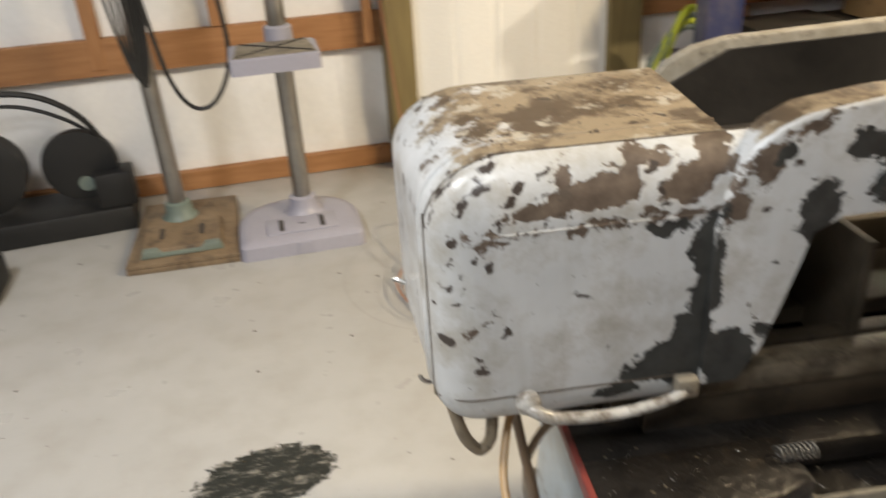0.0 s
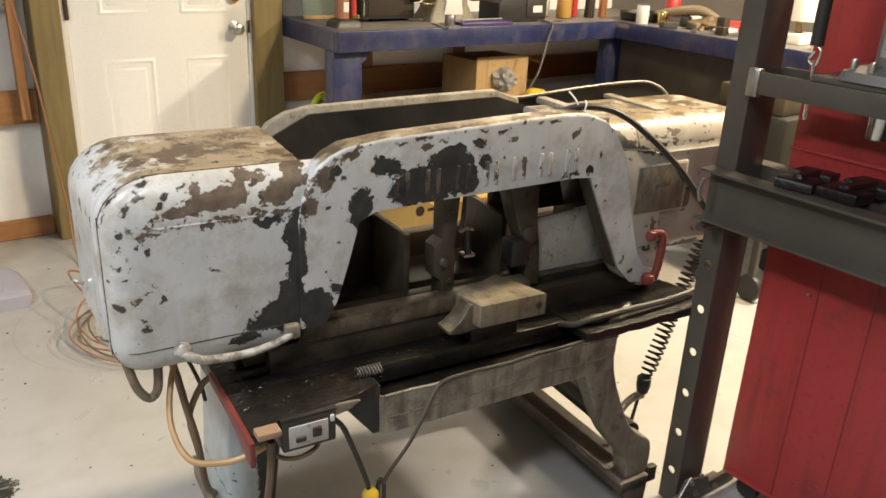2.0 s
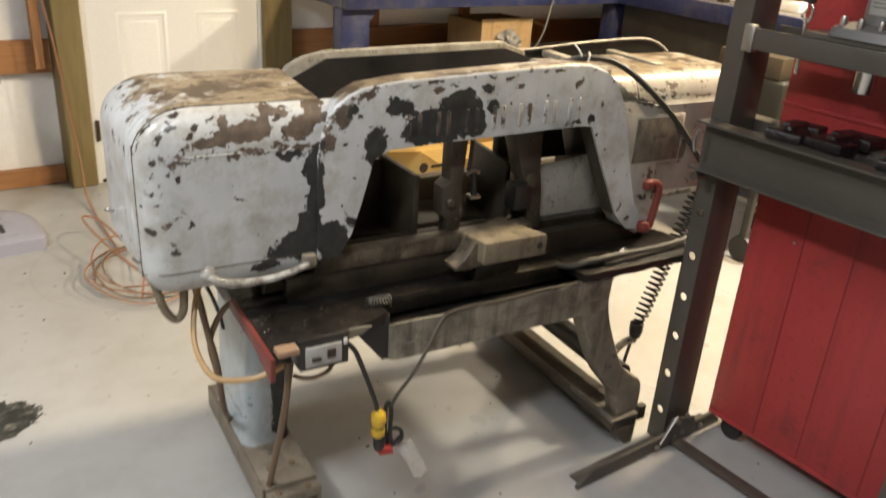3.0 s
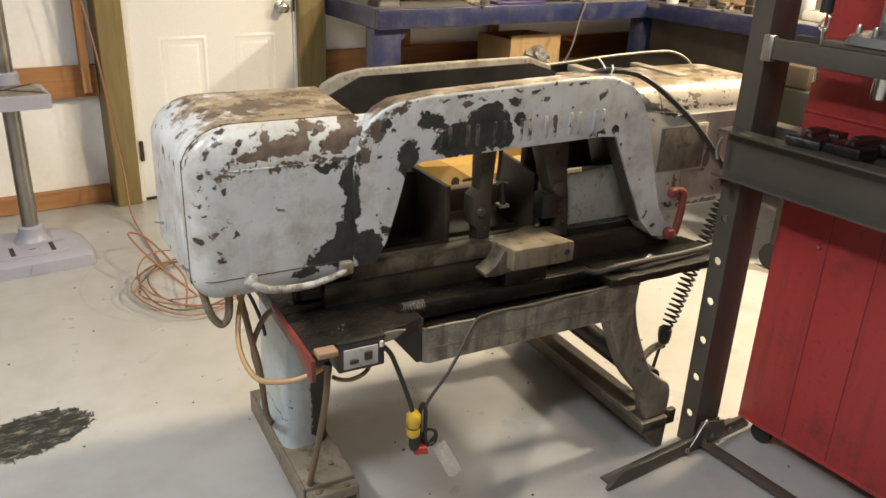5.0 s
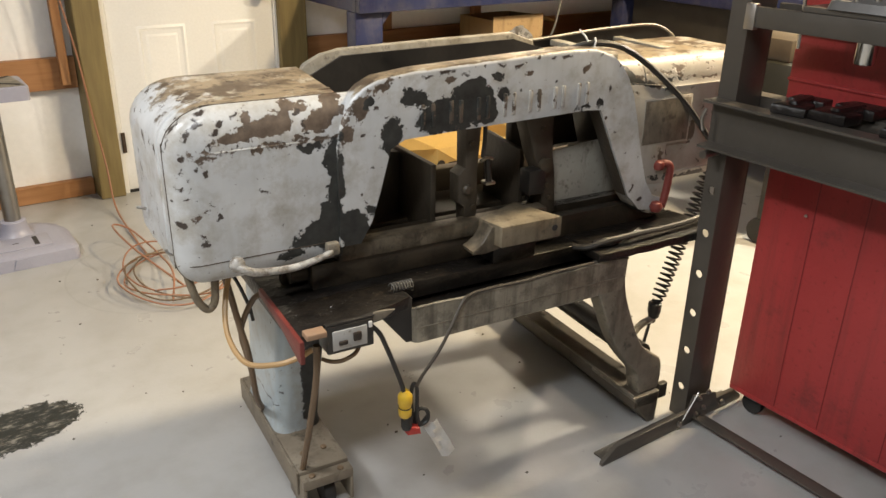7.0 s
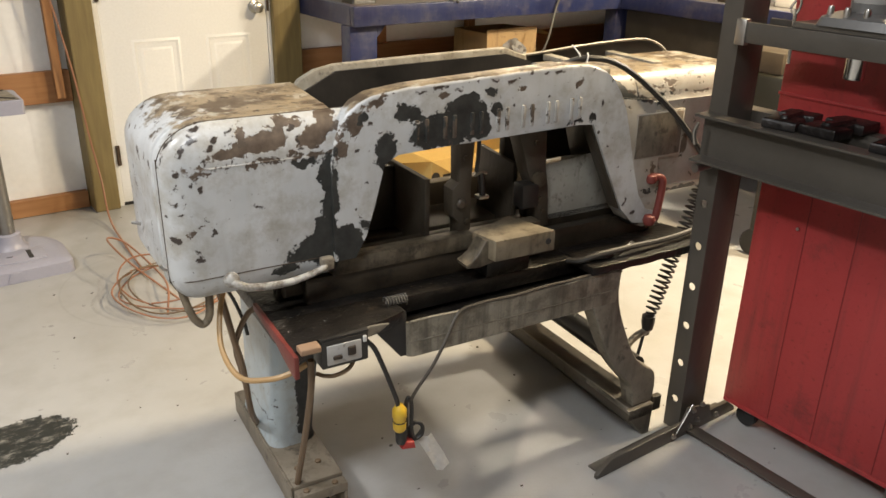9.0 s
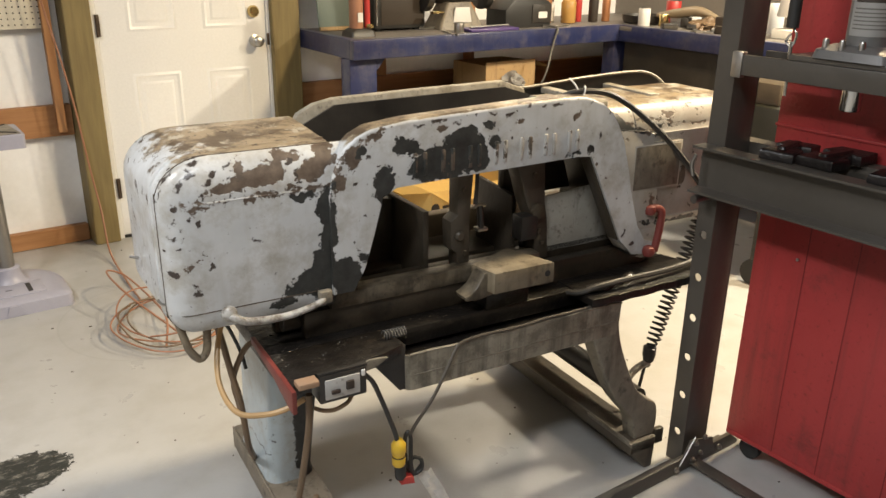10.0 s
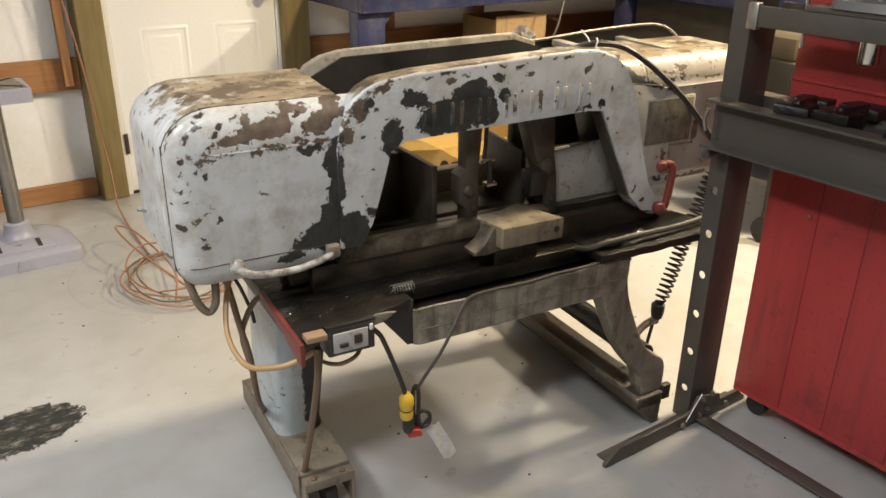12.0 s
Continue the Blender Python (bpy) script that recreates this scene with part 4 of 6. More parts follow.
part("lifting_hook", tube([(0.030, 0.05, 0.70), (0.036, 0.05, 0.66), (0.048, 0.05, 0.610), (0.062, 0.05, 0.585), (0.074, 0.05, 0.580), (0.086, 0.05, 0.600), (0.090, 0.05, 0.66)], 0.0085, 10), M_DUSTY, saw)
part("latch", tube([(-0.004, 0.21, 0.765), (-0.014, 0.215, 0.768), (-0.02, 0.22, 0.768)], 0.004, 6), M_STEEL, saw)
part("latch", tube([(0.006, 0.012, 0.733), (-0.003, 0.008, 0.74), (-0.007, 0.008, 0.748)], 0.003, 6), M_STEEL, saw)
plate = part("data_plate", box(1.188, 1.343, -0.0075, -0.004, 0.811, 0.926, 0.002), M_PLATE, saw, "grimy blank data plate")
part("plate_rim", box(1.182, 1.349, -0.0058, 0.003, 0.806, 0.931, 0.0015), M_TAIL, plate)
lever = part("clamp_lever", tube([(1.250, -0.004, 0.752), (1.275, -0.012, 0.754), (1.287, -0.018, 0.743), (1.284, -0.02, 0.70), (1.276, -0.022, 0.66), (1.270, -0.022, 0.636)], 0.0105, 10), M_OLDRED, saw, "dark red clamp lever")
part("knob", lathe([(0.0, -0.018), (0.014, -0.012), (0.018, 0.0), (0.014, 0.012), (0.0, 0.018)], 1.253, -0.02, 0.638, 16), M_OLDRED, lever)
part("pivot", lathe([(0.0, -0.016), (0.013, -0.01), (0.016, 0.0), (0.013, 0.01), (0.0, 0.016)], 1.255, -0.008, 0.75, 16), M_OLDRED, lever)
# switch and its cord
switch = part("switch_box", box(0.266, 0.372, -0.130, -0.075, 0.506, 0.572, 0.004), M_BLACKIRON, saw, "switch box with pale cover plate")
part("cover_plate", box(0.277, 0.355, -0.1335, -0.129, 0.515, 0.561, 0.002), M_PLATEGREY, switch)
part("toggle", box(0.289, 0.309, -0.139, -0.133, 0.528, 0.537, 0.002), M_INK, switch)
part("toggle", box(0.322, 0.340, -0.139, -0.133, 0.531, 0.551, 0.002), M_INK, switch)
for w in (0.520, 0.556):
    part("plate_screw", lathe([(0.003, 0.0), (0.003, -0.001)], 0.315, -0.1336, w, 8, "y"), M_STEEL, switch)
part("indicator", box(0.359, 0.367, -0.1335, -0.129, 0.552, 0.566, 0.001), M_LABEL, switch)
part("switch_strap", prism([(0.264, 0.5725), (0.374, 0.5725), (0.374, 0.577), (0.264, 0.577)], -0.128, -0.08, "y", 0.001), M_BLACKIRON, switch)
part("switch_conduit", tube([(0.262, -0.10, 0.485), (0.279, -0.108, 0.478), (0.305, -0.11, 0.474), (0.335, -0.11, 0.484), (0.352, -0.105, 0.507)], 0.0048, 8), M_OLDHOSE, saw)
cord = part("power_cord", tube([(0.372, -0.115, 0.545), (0.388, -0.122, 0.525), (0.402, -0.125, 0.49), (0.42, -0.125, 0.44), (0.437, -0.13, 0.385), (0.442, -0.13, 0.36)], 0.0055, 8), M_RUBBER, saw)
plug = part("plug", lathe([(0.012, 0.0), (0.015, 0.004), (0.016, 0.02), (0.0145, 0.024), (0.0145, 0.034), (0.017, 0.037), (0.017, 0.056), (0.013, 0.062), (0.007, 0.07)], 0.445, -0.13, 0.298, 18), M_YELLOW, saw, "yellow plug with black cord")
for z in (0.322, 0.334):
    part("plug_band", lathe([(0.0152, 0.0), (0.0158, 0.0015), (0.0152, 0.003)], 0.445, -0.13, z, 18), M_RUBBER, plug)
part("plug_body", lathe([(0.011, 0.0), (0.013, 0.006), (0.0135, 0.035), (0.011, 0.04)], 0.449, -0.13, 0.262, 14), M_RUBBER, plug)
part("plug_cap", prism([(0.447, 0.25), (0.482, 0.243), (0.478, 0.262), (0.455, 0.268)], -0.142, -0.118, "y", 0.003), M_REDTOOL, plug)
part("cord_coil", tube([(0.466, -0.125, 0.28), (0.463, -0.125, 0.35), (0.47, -0.125, 0.375), (0.478, -0.125, 0.355), (0.476, -0.13, 0.29), (0.485, -0.13, 0.262), (0.503, -0.13, 0.268), (0.505, -0.125, 0.29), (0.487, -0.12, 0.298), (0.472, -0.12, 0.275), (0.486, -0.12, 0.252), (0.508, -0.12, 0.27)], 0.0048, 8), M_RUBBER, saw)
part("tool_cord", tube([(0.474, -0.13, 0.37), (0.49, -0.13, 0.395), (0.535, -0.125, 0.445), (0.575, -0.115, 0.50), (0.60, -0.106, 0.535), (0.625, -0.100, 0.553), (0.69, -0.097, 0.556), (0.78, -0.097, 0.554), (0.87, -0.095, 0.557), (0.94, -0.093, 0.555), (1.01, -0.092, 0.557), (1.05, -0.075, 0.555), (1.07, -0.04, 0.53)], 0.0040, 8), M_CORD, saw)
film = bmesh.new()
grid = [[film.verts.new((0.496 + 0.036 * i / 3 + 0.040 * j / 5, -0.124 - 0.005 * j + 0.006 * math.sin(i * 2.1 + j * 1.7), 0.250 - 0.088 * j / 5 + 0.008 * i / 3)) for i in range(4)] for j in range(6)]
for j in range(5):
    for i in range(3):
        film.faces.new((grid[j][i], grid[j][i + 1], grid[j + 1][i + 1], grid[j + 1][i]))
bmesh.ops.solidify(film, geom=film.faces[:], thickness=0.001)
part("tag_sleeve", film, M_TAG, saw, "clear plastic tag sleeve")
# hoses on the saw
part("coolant_hose", tube([(0.95, 0.10, 1.03), (0.99, 0.045, 1.066), (1.03, 0.02, 1.077), (1.10, 0.002, 1.064), (1.2, -0.004, 1.005), (1.32, -0.008, 0.91), (1.42, -0.02, 0.80), (1.48, -0.035, 0.71), (1.465, -0.05, 0.635), (1.39, -0.06, 0.603), (1.27, -0.072, 0.598), (1.14, -0.08, 0.603), (1.04, -0.075, 0.598), (0.995, -0.06, 0.585), (0.975, -0.03, 0.578)], 0.0078, 8), M_DARKHOSE, saw, "dark grey rubber coolant hose")
part("cable_tie", tube([(1.005, 0.02, 1.082), (1.0, 0.028, 1.095), (0.992, 0.04, 1.108)], 0.002, 5), M_LABEL, saw)
part("cable_tie", tube([(1.012, 0.006, 1.068), (1.018, 0.008, 1.085), (1.03, 0.026, 1.088), (1.033, 0.03, 1.075)], 0.002, 5), M_LABEL, saw)
part("feed_hose", tube([(0.15, 0.12, 0.66), (0.115, 0.08, 0.585), (0.098, 0.02, 0.525), (0.115, -0.045, 0.487), (0.17, -0.07, 0.48), (0.215, -0.085, 0.492), (0.245, -0.095, 0.51)], 0.0062, 8), M_TANHOSE, saw, "tan rubber hose")
part("drain_hose", tube([(0.115, 0.12, 0.665), (0.136, 0.13, 0.57), (0.151, 0.13, 0.48), (0.166, 0.13, 0.40), (0.186, 0.17, 0.255), (0.233, 0.30, 0.122)], 0.0075, 8), M_OLDHOSE, saw)
part("drain_hose", tube([(0.225, 0.10, 0.565), (0.19, 0.125, 0.545), (0.163, 0.14, 0.485), (0.158, 0.15, 0.44), (0.166, 0.15, 0.39), (0.176, 0.15, 0.33)], 0.0068, 8), M_OLDHOSE, saw)
part("drain_hose", tube([(0.09, 0.20, 0.66), (0.12, 0.22, 0.60), (0.17, 0.24, 0.56), (0.205, 0.25, 0.47), (0.215, 0.25, 0.42)], 0.0045, 8), M_DARKHOSE, saw)
part("conduit", tube([(0.252, -0.10, 0.52), (0.25, -0.095, 0.44), (0.247, -0.05, 0.30), (0.243, 0.016, 0.122)], 0.0078, 8), M_OLDHOSE, saw)
# bed details
part("pan_bracket", prism([(0.375, 0.572), (0.485, 0.572), (0.485, 0.462), (0.470, 0.462), (0.40, 0.55)], -0.088, -0.05, "y", 0.003), M_BLACKIRON, saw)
coil = [(0.452 + 0.00085 * k, -0.045 + 0.0105 * math.cos(k * 0.785), 0.586 + 0.0105 * math.sin(k * 0.785)) for k in range(66)]
part("small_spring", tube(coil, 0.0014, 5, 2), M_HOSE, saw)
rnd = random.Random(4)
b = bmesh.new()
for k in range(110):
    u, v = rnd.uniform(0.22, 1.36), rnd.uniform(-0.09, 0.02)
    base = 0.516 if 0.5 < u < 1.09 and v < -0.01 else (0.577 if v > -0.02 or u < 0.42 else 0.586)
    s = rnd.uniform(0.0008, 0.0024)
    box(u, u + s * 1.8, v, v + s, base, base + s * 0.6, 0, b)
tagged(part("swarf", b, M_RAIL, saw), kind="stuff")
part("worn_edge", prism([(0.285, 0.552), (0.30, 0.566), (0.325, 0.57), (0.34, 0.576), (0.36, 0.572), (0.38, 0.579), (0.405, 0.578), (0.425, 0.575), (0.40, 0.560), (0.36, 0.555)], -0.124, -0.117, "y", 0.001), M_GRIME, saw)
part("debris", tube([(1.02, -0.05, 0.586), (1.08, -0.07, 0.59), (1.14, -0.055, 0.586), (1.19, -0.03, 0.584)], lambda k: 0.008 + 0.006 * math.sin(9 * k), 7), M_OIL, saw)
part("ram_guide", tube([(0.26, 0.085, 0.605), (1.3, 0.085, 0.605)], 0.022, 12, 2), M_JAW, saw)
part("blade_bolt", tube([(0.748, 0.052, 0.912), (0.745, 0.05, 0.86), (0.740, 0.048, 0.825)], 0.005, 8), M_BLACKIRON, saw)
part("clamp_screw", tube([(0.752, 0.045, 0.822), (0.758, 0.045, 0.765)], 0.008, 8, 2), M_OIL, saw)
part("clamp_screw", tube([(0.732, 0.042, 0.818), (0.748, 0.042, 0.825), (0.766, 0.042, 0.82)], 0.0042, 8, 2), M_STEEL, saw)
part("clamp_foot", box(0.744, 0.772, 0.035, 0.06, 0.757, 0.765, 0.002), M_STEEL, saw)
part("jaw_plate", prism([(0.10, 0.60), (0.315, 0.60), (0.315, 0.803), (0.10, 0.806)], 0.629, 0.644, "x", 0.002), M_JAW, saw)
part("jaw_plate", prism([(0.145, 0.60), (0.32, 0.60), (0.32, 0.805), (0.145, 0.795)], 0.915, 0.930, "x", 0.002), M_JAW, saw)
part("guide_link", tube([(0.955, 0.14, 0.74), (0.935, 0.13, 0.72), (0.93, 0.12, 0.67), (0.95, 0.12, 0.645)], 0.006, 8), M_BLACKIRON, saw)
part("brace_rod", tube([(1.0, 0.2, 0.80), (1.06, 0.22, 0.90)], 0.006, 8, 2), M_GRIME, saw)
part("brace_rod", tube([(1.01, 0.2, 0.90), (1.09, 0.22, 0.86)], 0.006, 8, 2), M_OIL, saw)
part("inner_casting", prism([(0.95, 0.76), (1.18, 0.76), (1.12, 0.95), (0.95, 0.95)], 0.24, 0.27, "y", 0.004), M_JAW, saw)
# counterbalance spring
p0, p1 = Vector((1.53, 0.06, 0.69)), Vector((1.372, 0.05, 0.28))
axis = (p1 - p0).normalized()
s1 = axis.orthogonal().normalized()
s2 = axis.cross(s1)
turns, line = 26, []
for k in range(turns * 12 + 1):
    f = k / (turns * 12)
    r = 0.019 * min(1.0, 0.35 + f * 8, 0.35 + (1 - f) * 8)
    line.append(p0.lerp(p1, f) + r * (math.cos(k * math.pi / 6) * s1 + math.sin(k * math.pi / 6) * s2))
part("counterbalance_spring", tube(line, 0.0036, 6, smooth=False), M_BLACKIRON, saw, "black coil counterbalance spring")
part("spring_seat", lathe([(0.016, -0.02), (0.02, 0.0), (0.02, 0.025), (0.012, 0.03)], 1.372, 0.05, 0.262, 16), M_BLACKIRON, saw)
part("spring_rod", tube([(1.372, 0.05, 0.27), (1.362, 0.05, 0.235), (1.335, 0.04, 0.16)], 0.005, 8), M_BLACKIRON, saw)
part("spring_arm", tube([(1.24, 0.02, 0.19), (1.31, 0.045, 0.222), (1.36, 0.05, 0.235), (1.372, 0.05, 0.228)], 0.011, 8), M_GRIME, saw)
part("cross_shaft", tube([(1.272, -0.02, 0.175), (1.272, 0.50, 0.185)], 0.034, 14, 2), M_BLACKIRON, saw)
part("rear_leg", prism([(1.06, 0.53), (1.16, 0.53), (1.20, 0.30), (1.30, 0.15), (1.20, 0.15), (1.13, 0.28)], 0.40, 0.46, "y", 0.006), M_GRIME, saw)
part("foot_bolt", box(1.281, 1.311, -0.10, -0.082, 0.065, 0.112, 0.003), M_JAW, saw)
part("foot_gusset", prism([(1.179, 0.0995), (1.188, 0.066), (1.243, 0.002), (1.268, 0.002), (1.274, 0.0995)], -0.108, 0.085, "y", 0.003), M_GRIME, saw)
# front end of the left skid, with its caster
b = box(0.228, 0.356, -0.026, 0.004, 0.085, 0.112, 0.003)
part("skid_end", b, M_TANBASE, saw)
part("skid_cheek", box(0.228, 0.237, -0.026, 0.08, 0.02, 0.085, 0.003), M_TANBASE, saw)
part("skid_cheek", box(0.347, 0.356, -0.026, 0.08, 0.02, 0.085, 0.003), M_TANBASE, saw)
part("skid_side", box(0.222, 0.2278, 0.006, 0.48, 0.055, 0.12, 0.002), M_TANBASE, saw)
for v in (0.022, 0.42):
    wheel = part("caster", lathe([(0.012, -0.016), (0.036, -0.014), (0.038, -0.008), (0.038, 0.008), (0.036, 0.014), (0.012, 0.016)], 0.30, v, 0.038, 24, "x"), M_RUBBER, saw, "black rubber caster")
    part("caster_plate", box(0.265, 0.335, v - 0.03, v + 0.03, 0.079, 0.085, 0.002), M_STEEL, wheel)
for u, v in ((0.317, 0.072), (0.262, 0.07), (0.255, -0.012), (0.327, -0.014)):
    part("bolt", lathe([(0.008, 0.0), (0.008, 0.004), (0.005, 0.006)], u, v, 0.112 if v < 0 else 0.12, 8), M_OLDHOSE, saw)

# ---- the shop press ----
press = thing("shop_press", pose(0, 0, 0), "dark grey steel frame shop press with punched uprights", "shop press")


def punched(x, y0, y1, z0, z1, holes, r, thick):
    """An upright plate facing x, with round holes right through it."""
    bm, n, yc = bmesh.new(), 16, (y0 + y1) / 2
    half = (y1 - y0) / 2
    cuts = sorted(holes)
    for xx in (x, x + thick):
        def quad(za, zb):
            if zb - za > 1e-6:
                bm.faces.new([bm.verts.new(v) for v in ((xx, y0, za), (xx, y1, za), (xx, y1, zb), (xx, y0, zb))])
        at = z0
        for zc in cuts:
            quad(at, zc - half)
            ring, rim = [], []
            for k in range(n):
                a = 2 * math.pi * k / n
                c, s = math.cos(a), math.sin(a)
                q = half / max(abs(c), abs(s))
                ring.append(bm.verts.new((xx, yc + r * c, zc + r * s)))
                rim.append(bm.verts.new((xx, yc + q * c, zc + q * s)))
            for k in range(n):
                bm.faces.new((ring[k], rim[k], rim[(k + 1) % n], ring[(k + 1) % n]))
            at = zc + half
        quad(at, z1)
    for zc in cuts:
        a = [(math.cos(2 * math.pi * k / n) * r, math.sin(2 * math.pi * k / n) * r) for k in range(n)]
        for k in range(n):
            (c0, s0), (c1, s1) = a[k], a[(k + 1) % n]
            bm.faces.new([bm.verts.new(v) for v in ((x, yc + c0, zc + s0), (x, yc + c1, zc + s1), (x + thick, yc + c1, zc + s1), (x + thick, yc + c0, zc + s0))])
    for ye in (y0, y1):
        bm.faces.new([bm.verts.new(v) for v in ((x, ye, z0), (x, ye, z1), (x + thick, ye, z1), (x + thick, ye, z0))])
    bmesh.ops.remove_doubles(bm, verts=bm.verts[:], dist=1e-5)
    return bm


HOLES = [0.11 + 0.119 * k for k in range(7)]
for y, out in ((0.60, 1), (0.03, -1)):
    ya, yb = sorted((y, y + 0.005 * out))
    web = part("upright", box(1.597, 1.690, ya, yb, 0.012, 1.95, 0.001), M_PRESS, press)
    fa, fb = sorted((y, y + 0.053 * out))
    part("flange", punched(1.592, fa, fb, 0.012, 1.95, HOLES, 0.0112, 0.005), M_PRESS, web, "", False)
    part("flange", punched(1.690, fa, fb, 0.012, 1.95, HOLES, 0.0112, 0.005), M_PRESS, web, "", False)


def channel(x_web, x_tip, y0, y1, z0, z1, t=0.006):
    """A rolled channel along y, its flanges pointing from the web to the tip."""
    k = 1 if x_tip > x_web else -1
    return prism([(x_web, z0), (x_tip, z0), (x_tip, z0 + t), (x_web + k * t, z0 + t * 1.6), (x_web + k * t, z1 - t * 1.6), (x_tip, z1 - t), (x_tip, z1), (x_web, z1)], y0, y1, "y", 0.0)


part("bed_channel", channel(1.588, 1.540, -0.07, 0.655, 0.825, 0.945), M_PRESS, press)
part("bed_channel", channel(1.699, 1.747, -0.07, 0.655, 0.825, 0.945), M_PRESS, press)
part("bed_pin", tube([(1.53, 0.626, 0.812), (1.78, 0.626, 0.812)], 0.0105, 12, 2), M_STEEL, press, "bright steel bed pin")
part("bed_pin", tube([(1.53, 0.004, 0.812), (1.78, 0.004, 0.812)], 0.0105, 12, 2), M_STEEL, press, "bright steel bed pin")
part("end_clip", tube([(1.538, 0.64, 0.925), (1.533, 0.645, 0.90), (1.538, 0.642, 0.87)], 0.005, 8), M_STEEL, press)
bar = part("jack_bar", box(1.576, 1.588, -0.01, 0.596, 1.125, 1.172, 0.002), M_PRESS, press)
part("jack_bar", box(1.699, 1.711, -0.01, 0.596, 1.125, 1.172, 0.002), M_PRESS, press)
part("bar_end", box(1.572, 1.591, 0.572, 0.600, 1.118, 1.178, 0.003), M_STEEL, bar)
part("jack_plate", box(1.578, 1.709, 0.20, 0.46, 1.1725, 1.185, 0.002), M_PRESS, press)
jack = thing("bottle_jack", pose(1.645, 0.325, 1.185), "grey hydraulic bottle jack with a paper label, standing in the press", "bottle jack")
M_OLDLABEL = worn("greyed_label", (0.26, 0.255, 0.24), (0.31, 0.30, 0.285), 0.5)
M_JACK = worn("jack_grey", (0.10, 0.097, 0.093), (0.14, 0.136, 0.13), 0.38)
part("base", loft([(0.0, rounded(-0.075, 0.075, -0.085, 0.085, (0.02,) * 4)), (0.018, rounded(-0.07, 0.07, -0.08, 0.08, (0.02,) * 4)), (0.03, rounded(-0.05, 0.05, -0.055, 0.055, (0.02,) * 4))]), M_JACK, jack)
part("cylinder", lathe([(0.046, 0.03), (0.044, 0.04), (0.044, 0.24), (0.04, 0.25), (0.022, 0.252), (0.022, 0.30)], seg=32), M_JACK, jack)
b = bmesh.new()
strip = [(0.0452 * math.cos(radians(a)), 0.0452 * math.sin(radians(a))) for a in range(150, 271, 10)]
lo = [b.verts.new((x, y, 0.05)) for x, y in strip]
hi = [b.verts.new((x, y, 0.21)) for x, y in strip]
for k in range(len(strip) - 1):
    b.faces.new((lo[k], lo[k + 1], hi[k + 1], hi[k]))
label = part("label_sheet", b, M_OLDLABEL, jack, "white paper label with dark bars")
for z0, z1, mat in ((0.118, 0.165, M_INK), (0.168, 0.176, M_ORANGE), (0.104, 0.107, M_HOSE), (0.096, 0.0985, M_HOSE), (0.088, 0.0905, M_HOSE), (0.08, 0.0825, M_HOSE), (0.072, 0.0745, M_HOSE), (0.064, 0.0665, M_HOSE)):
    b = bmesh.new()
    thin = [(x * 1.006, y * 1.006) for x, y in strip[1:-1]]
    lo = [b.verts.new((x, y, z0)) for x, y in thin]
    hi = [b.verts.new((x, y, z1)) for x, y in thin]
    for k in range(len(thin) - 1):
        b.faces.new((lo[k], lo[k + 1], hi[k + 1], hi[k]))
    part("printed_bar", b, mat, label)
for x, y in ((-0.055, 0.06), (-0.055, -0.02), (-0.06, 0.02)):
    part("valve", lathe([(0.007, 0.0), (0.007, 0.02), (0.005, 0.025)], x, y, 0.016, 10), M_STEEL, jack)
part("ram", lathe([(0.02, 0.0), (0.022, 0.003), (0.022, 0.10)], 1.645, 0.335, 1.072, 24), M_CHROME, press, "bright steel ram")
spring = part("return_spring", tube([(1.60, 0.47, 1.40), (1.60, 0.475, 1.33), (1.60, 0.475, 1.24)], 0.014, 12), M_RUBBER, press, "black sleeved return spring")
part("hook", tube([(1.60, 0.475, 1.245), (1.60, 0.462, 1.225), (1.60, 0.47, 1.20), (1.60, 0.485, 1.21), (1.60, 0.475, 1.228)], 0.003, 8), M_CHROME, spring)
part("hook_bolt", tube([(1.60, 0.472, 1.21), (1.60, 0.468, 1.09)], 0.0045, 8, 2), M_CHROME, spring)
part("foot", prism([(1.25, 0.0), (1.84, 0.0), (1.84, 0.012), (1.80, 0.045), (1.30, 0.045), (1.25, 0.012)], 0.586, 0.599, "y", 0.002), M_PRESS, press)
part("foot_flange", box(1.27, 1.82, 0.599, 0.64, 0.0, 0.006, 0.001), M_PRESS, press)
part("foot", prism([(1.25, 0.0), (1.84, 0.0), (1.84, 0.012), (1.80, 0.045), (1.30, 0.045), (1.25, 0.012)], 0.031, 0.044, "y", 0.002), M_PRESS, press)
part("strap", box(1.605, 1.645, 0.035, 0.585, 0.018, 0.024, 0.001), M_PRESS, press)
part("gusset", prism([(1.56, 0.02), (1.72, 0.02), (1.70, 0.075), (1.60, 0.10)], 0.580, 0.5855, "y", 0.001), M_PRESS, press)
part("wire_stay", tube([(1.61, 0.575, 0.11), (1.555, 0.575, 0.035)], 0.002, 6, 2), M_STEEL, press)
for x, z in ((1.62, 0.085), (1.66, 0.092), (1.645, 0.045), (1.615, 0.032), (1.735, 0.03), (1.545, 0.025)):
    part("bolt", lathe([(0.0085, 0.0), (0.0085, -0.005), (0.004, -0.007), (0.004, -0.011)], x, 0.58, z, 8, "y"), M_STEEL, press)
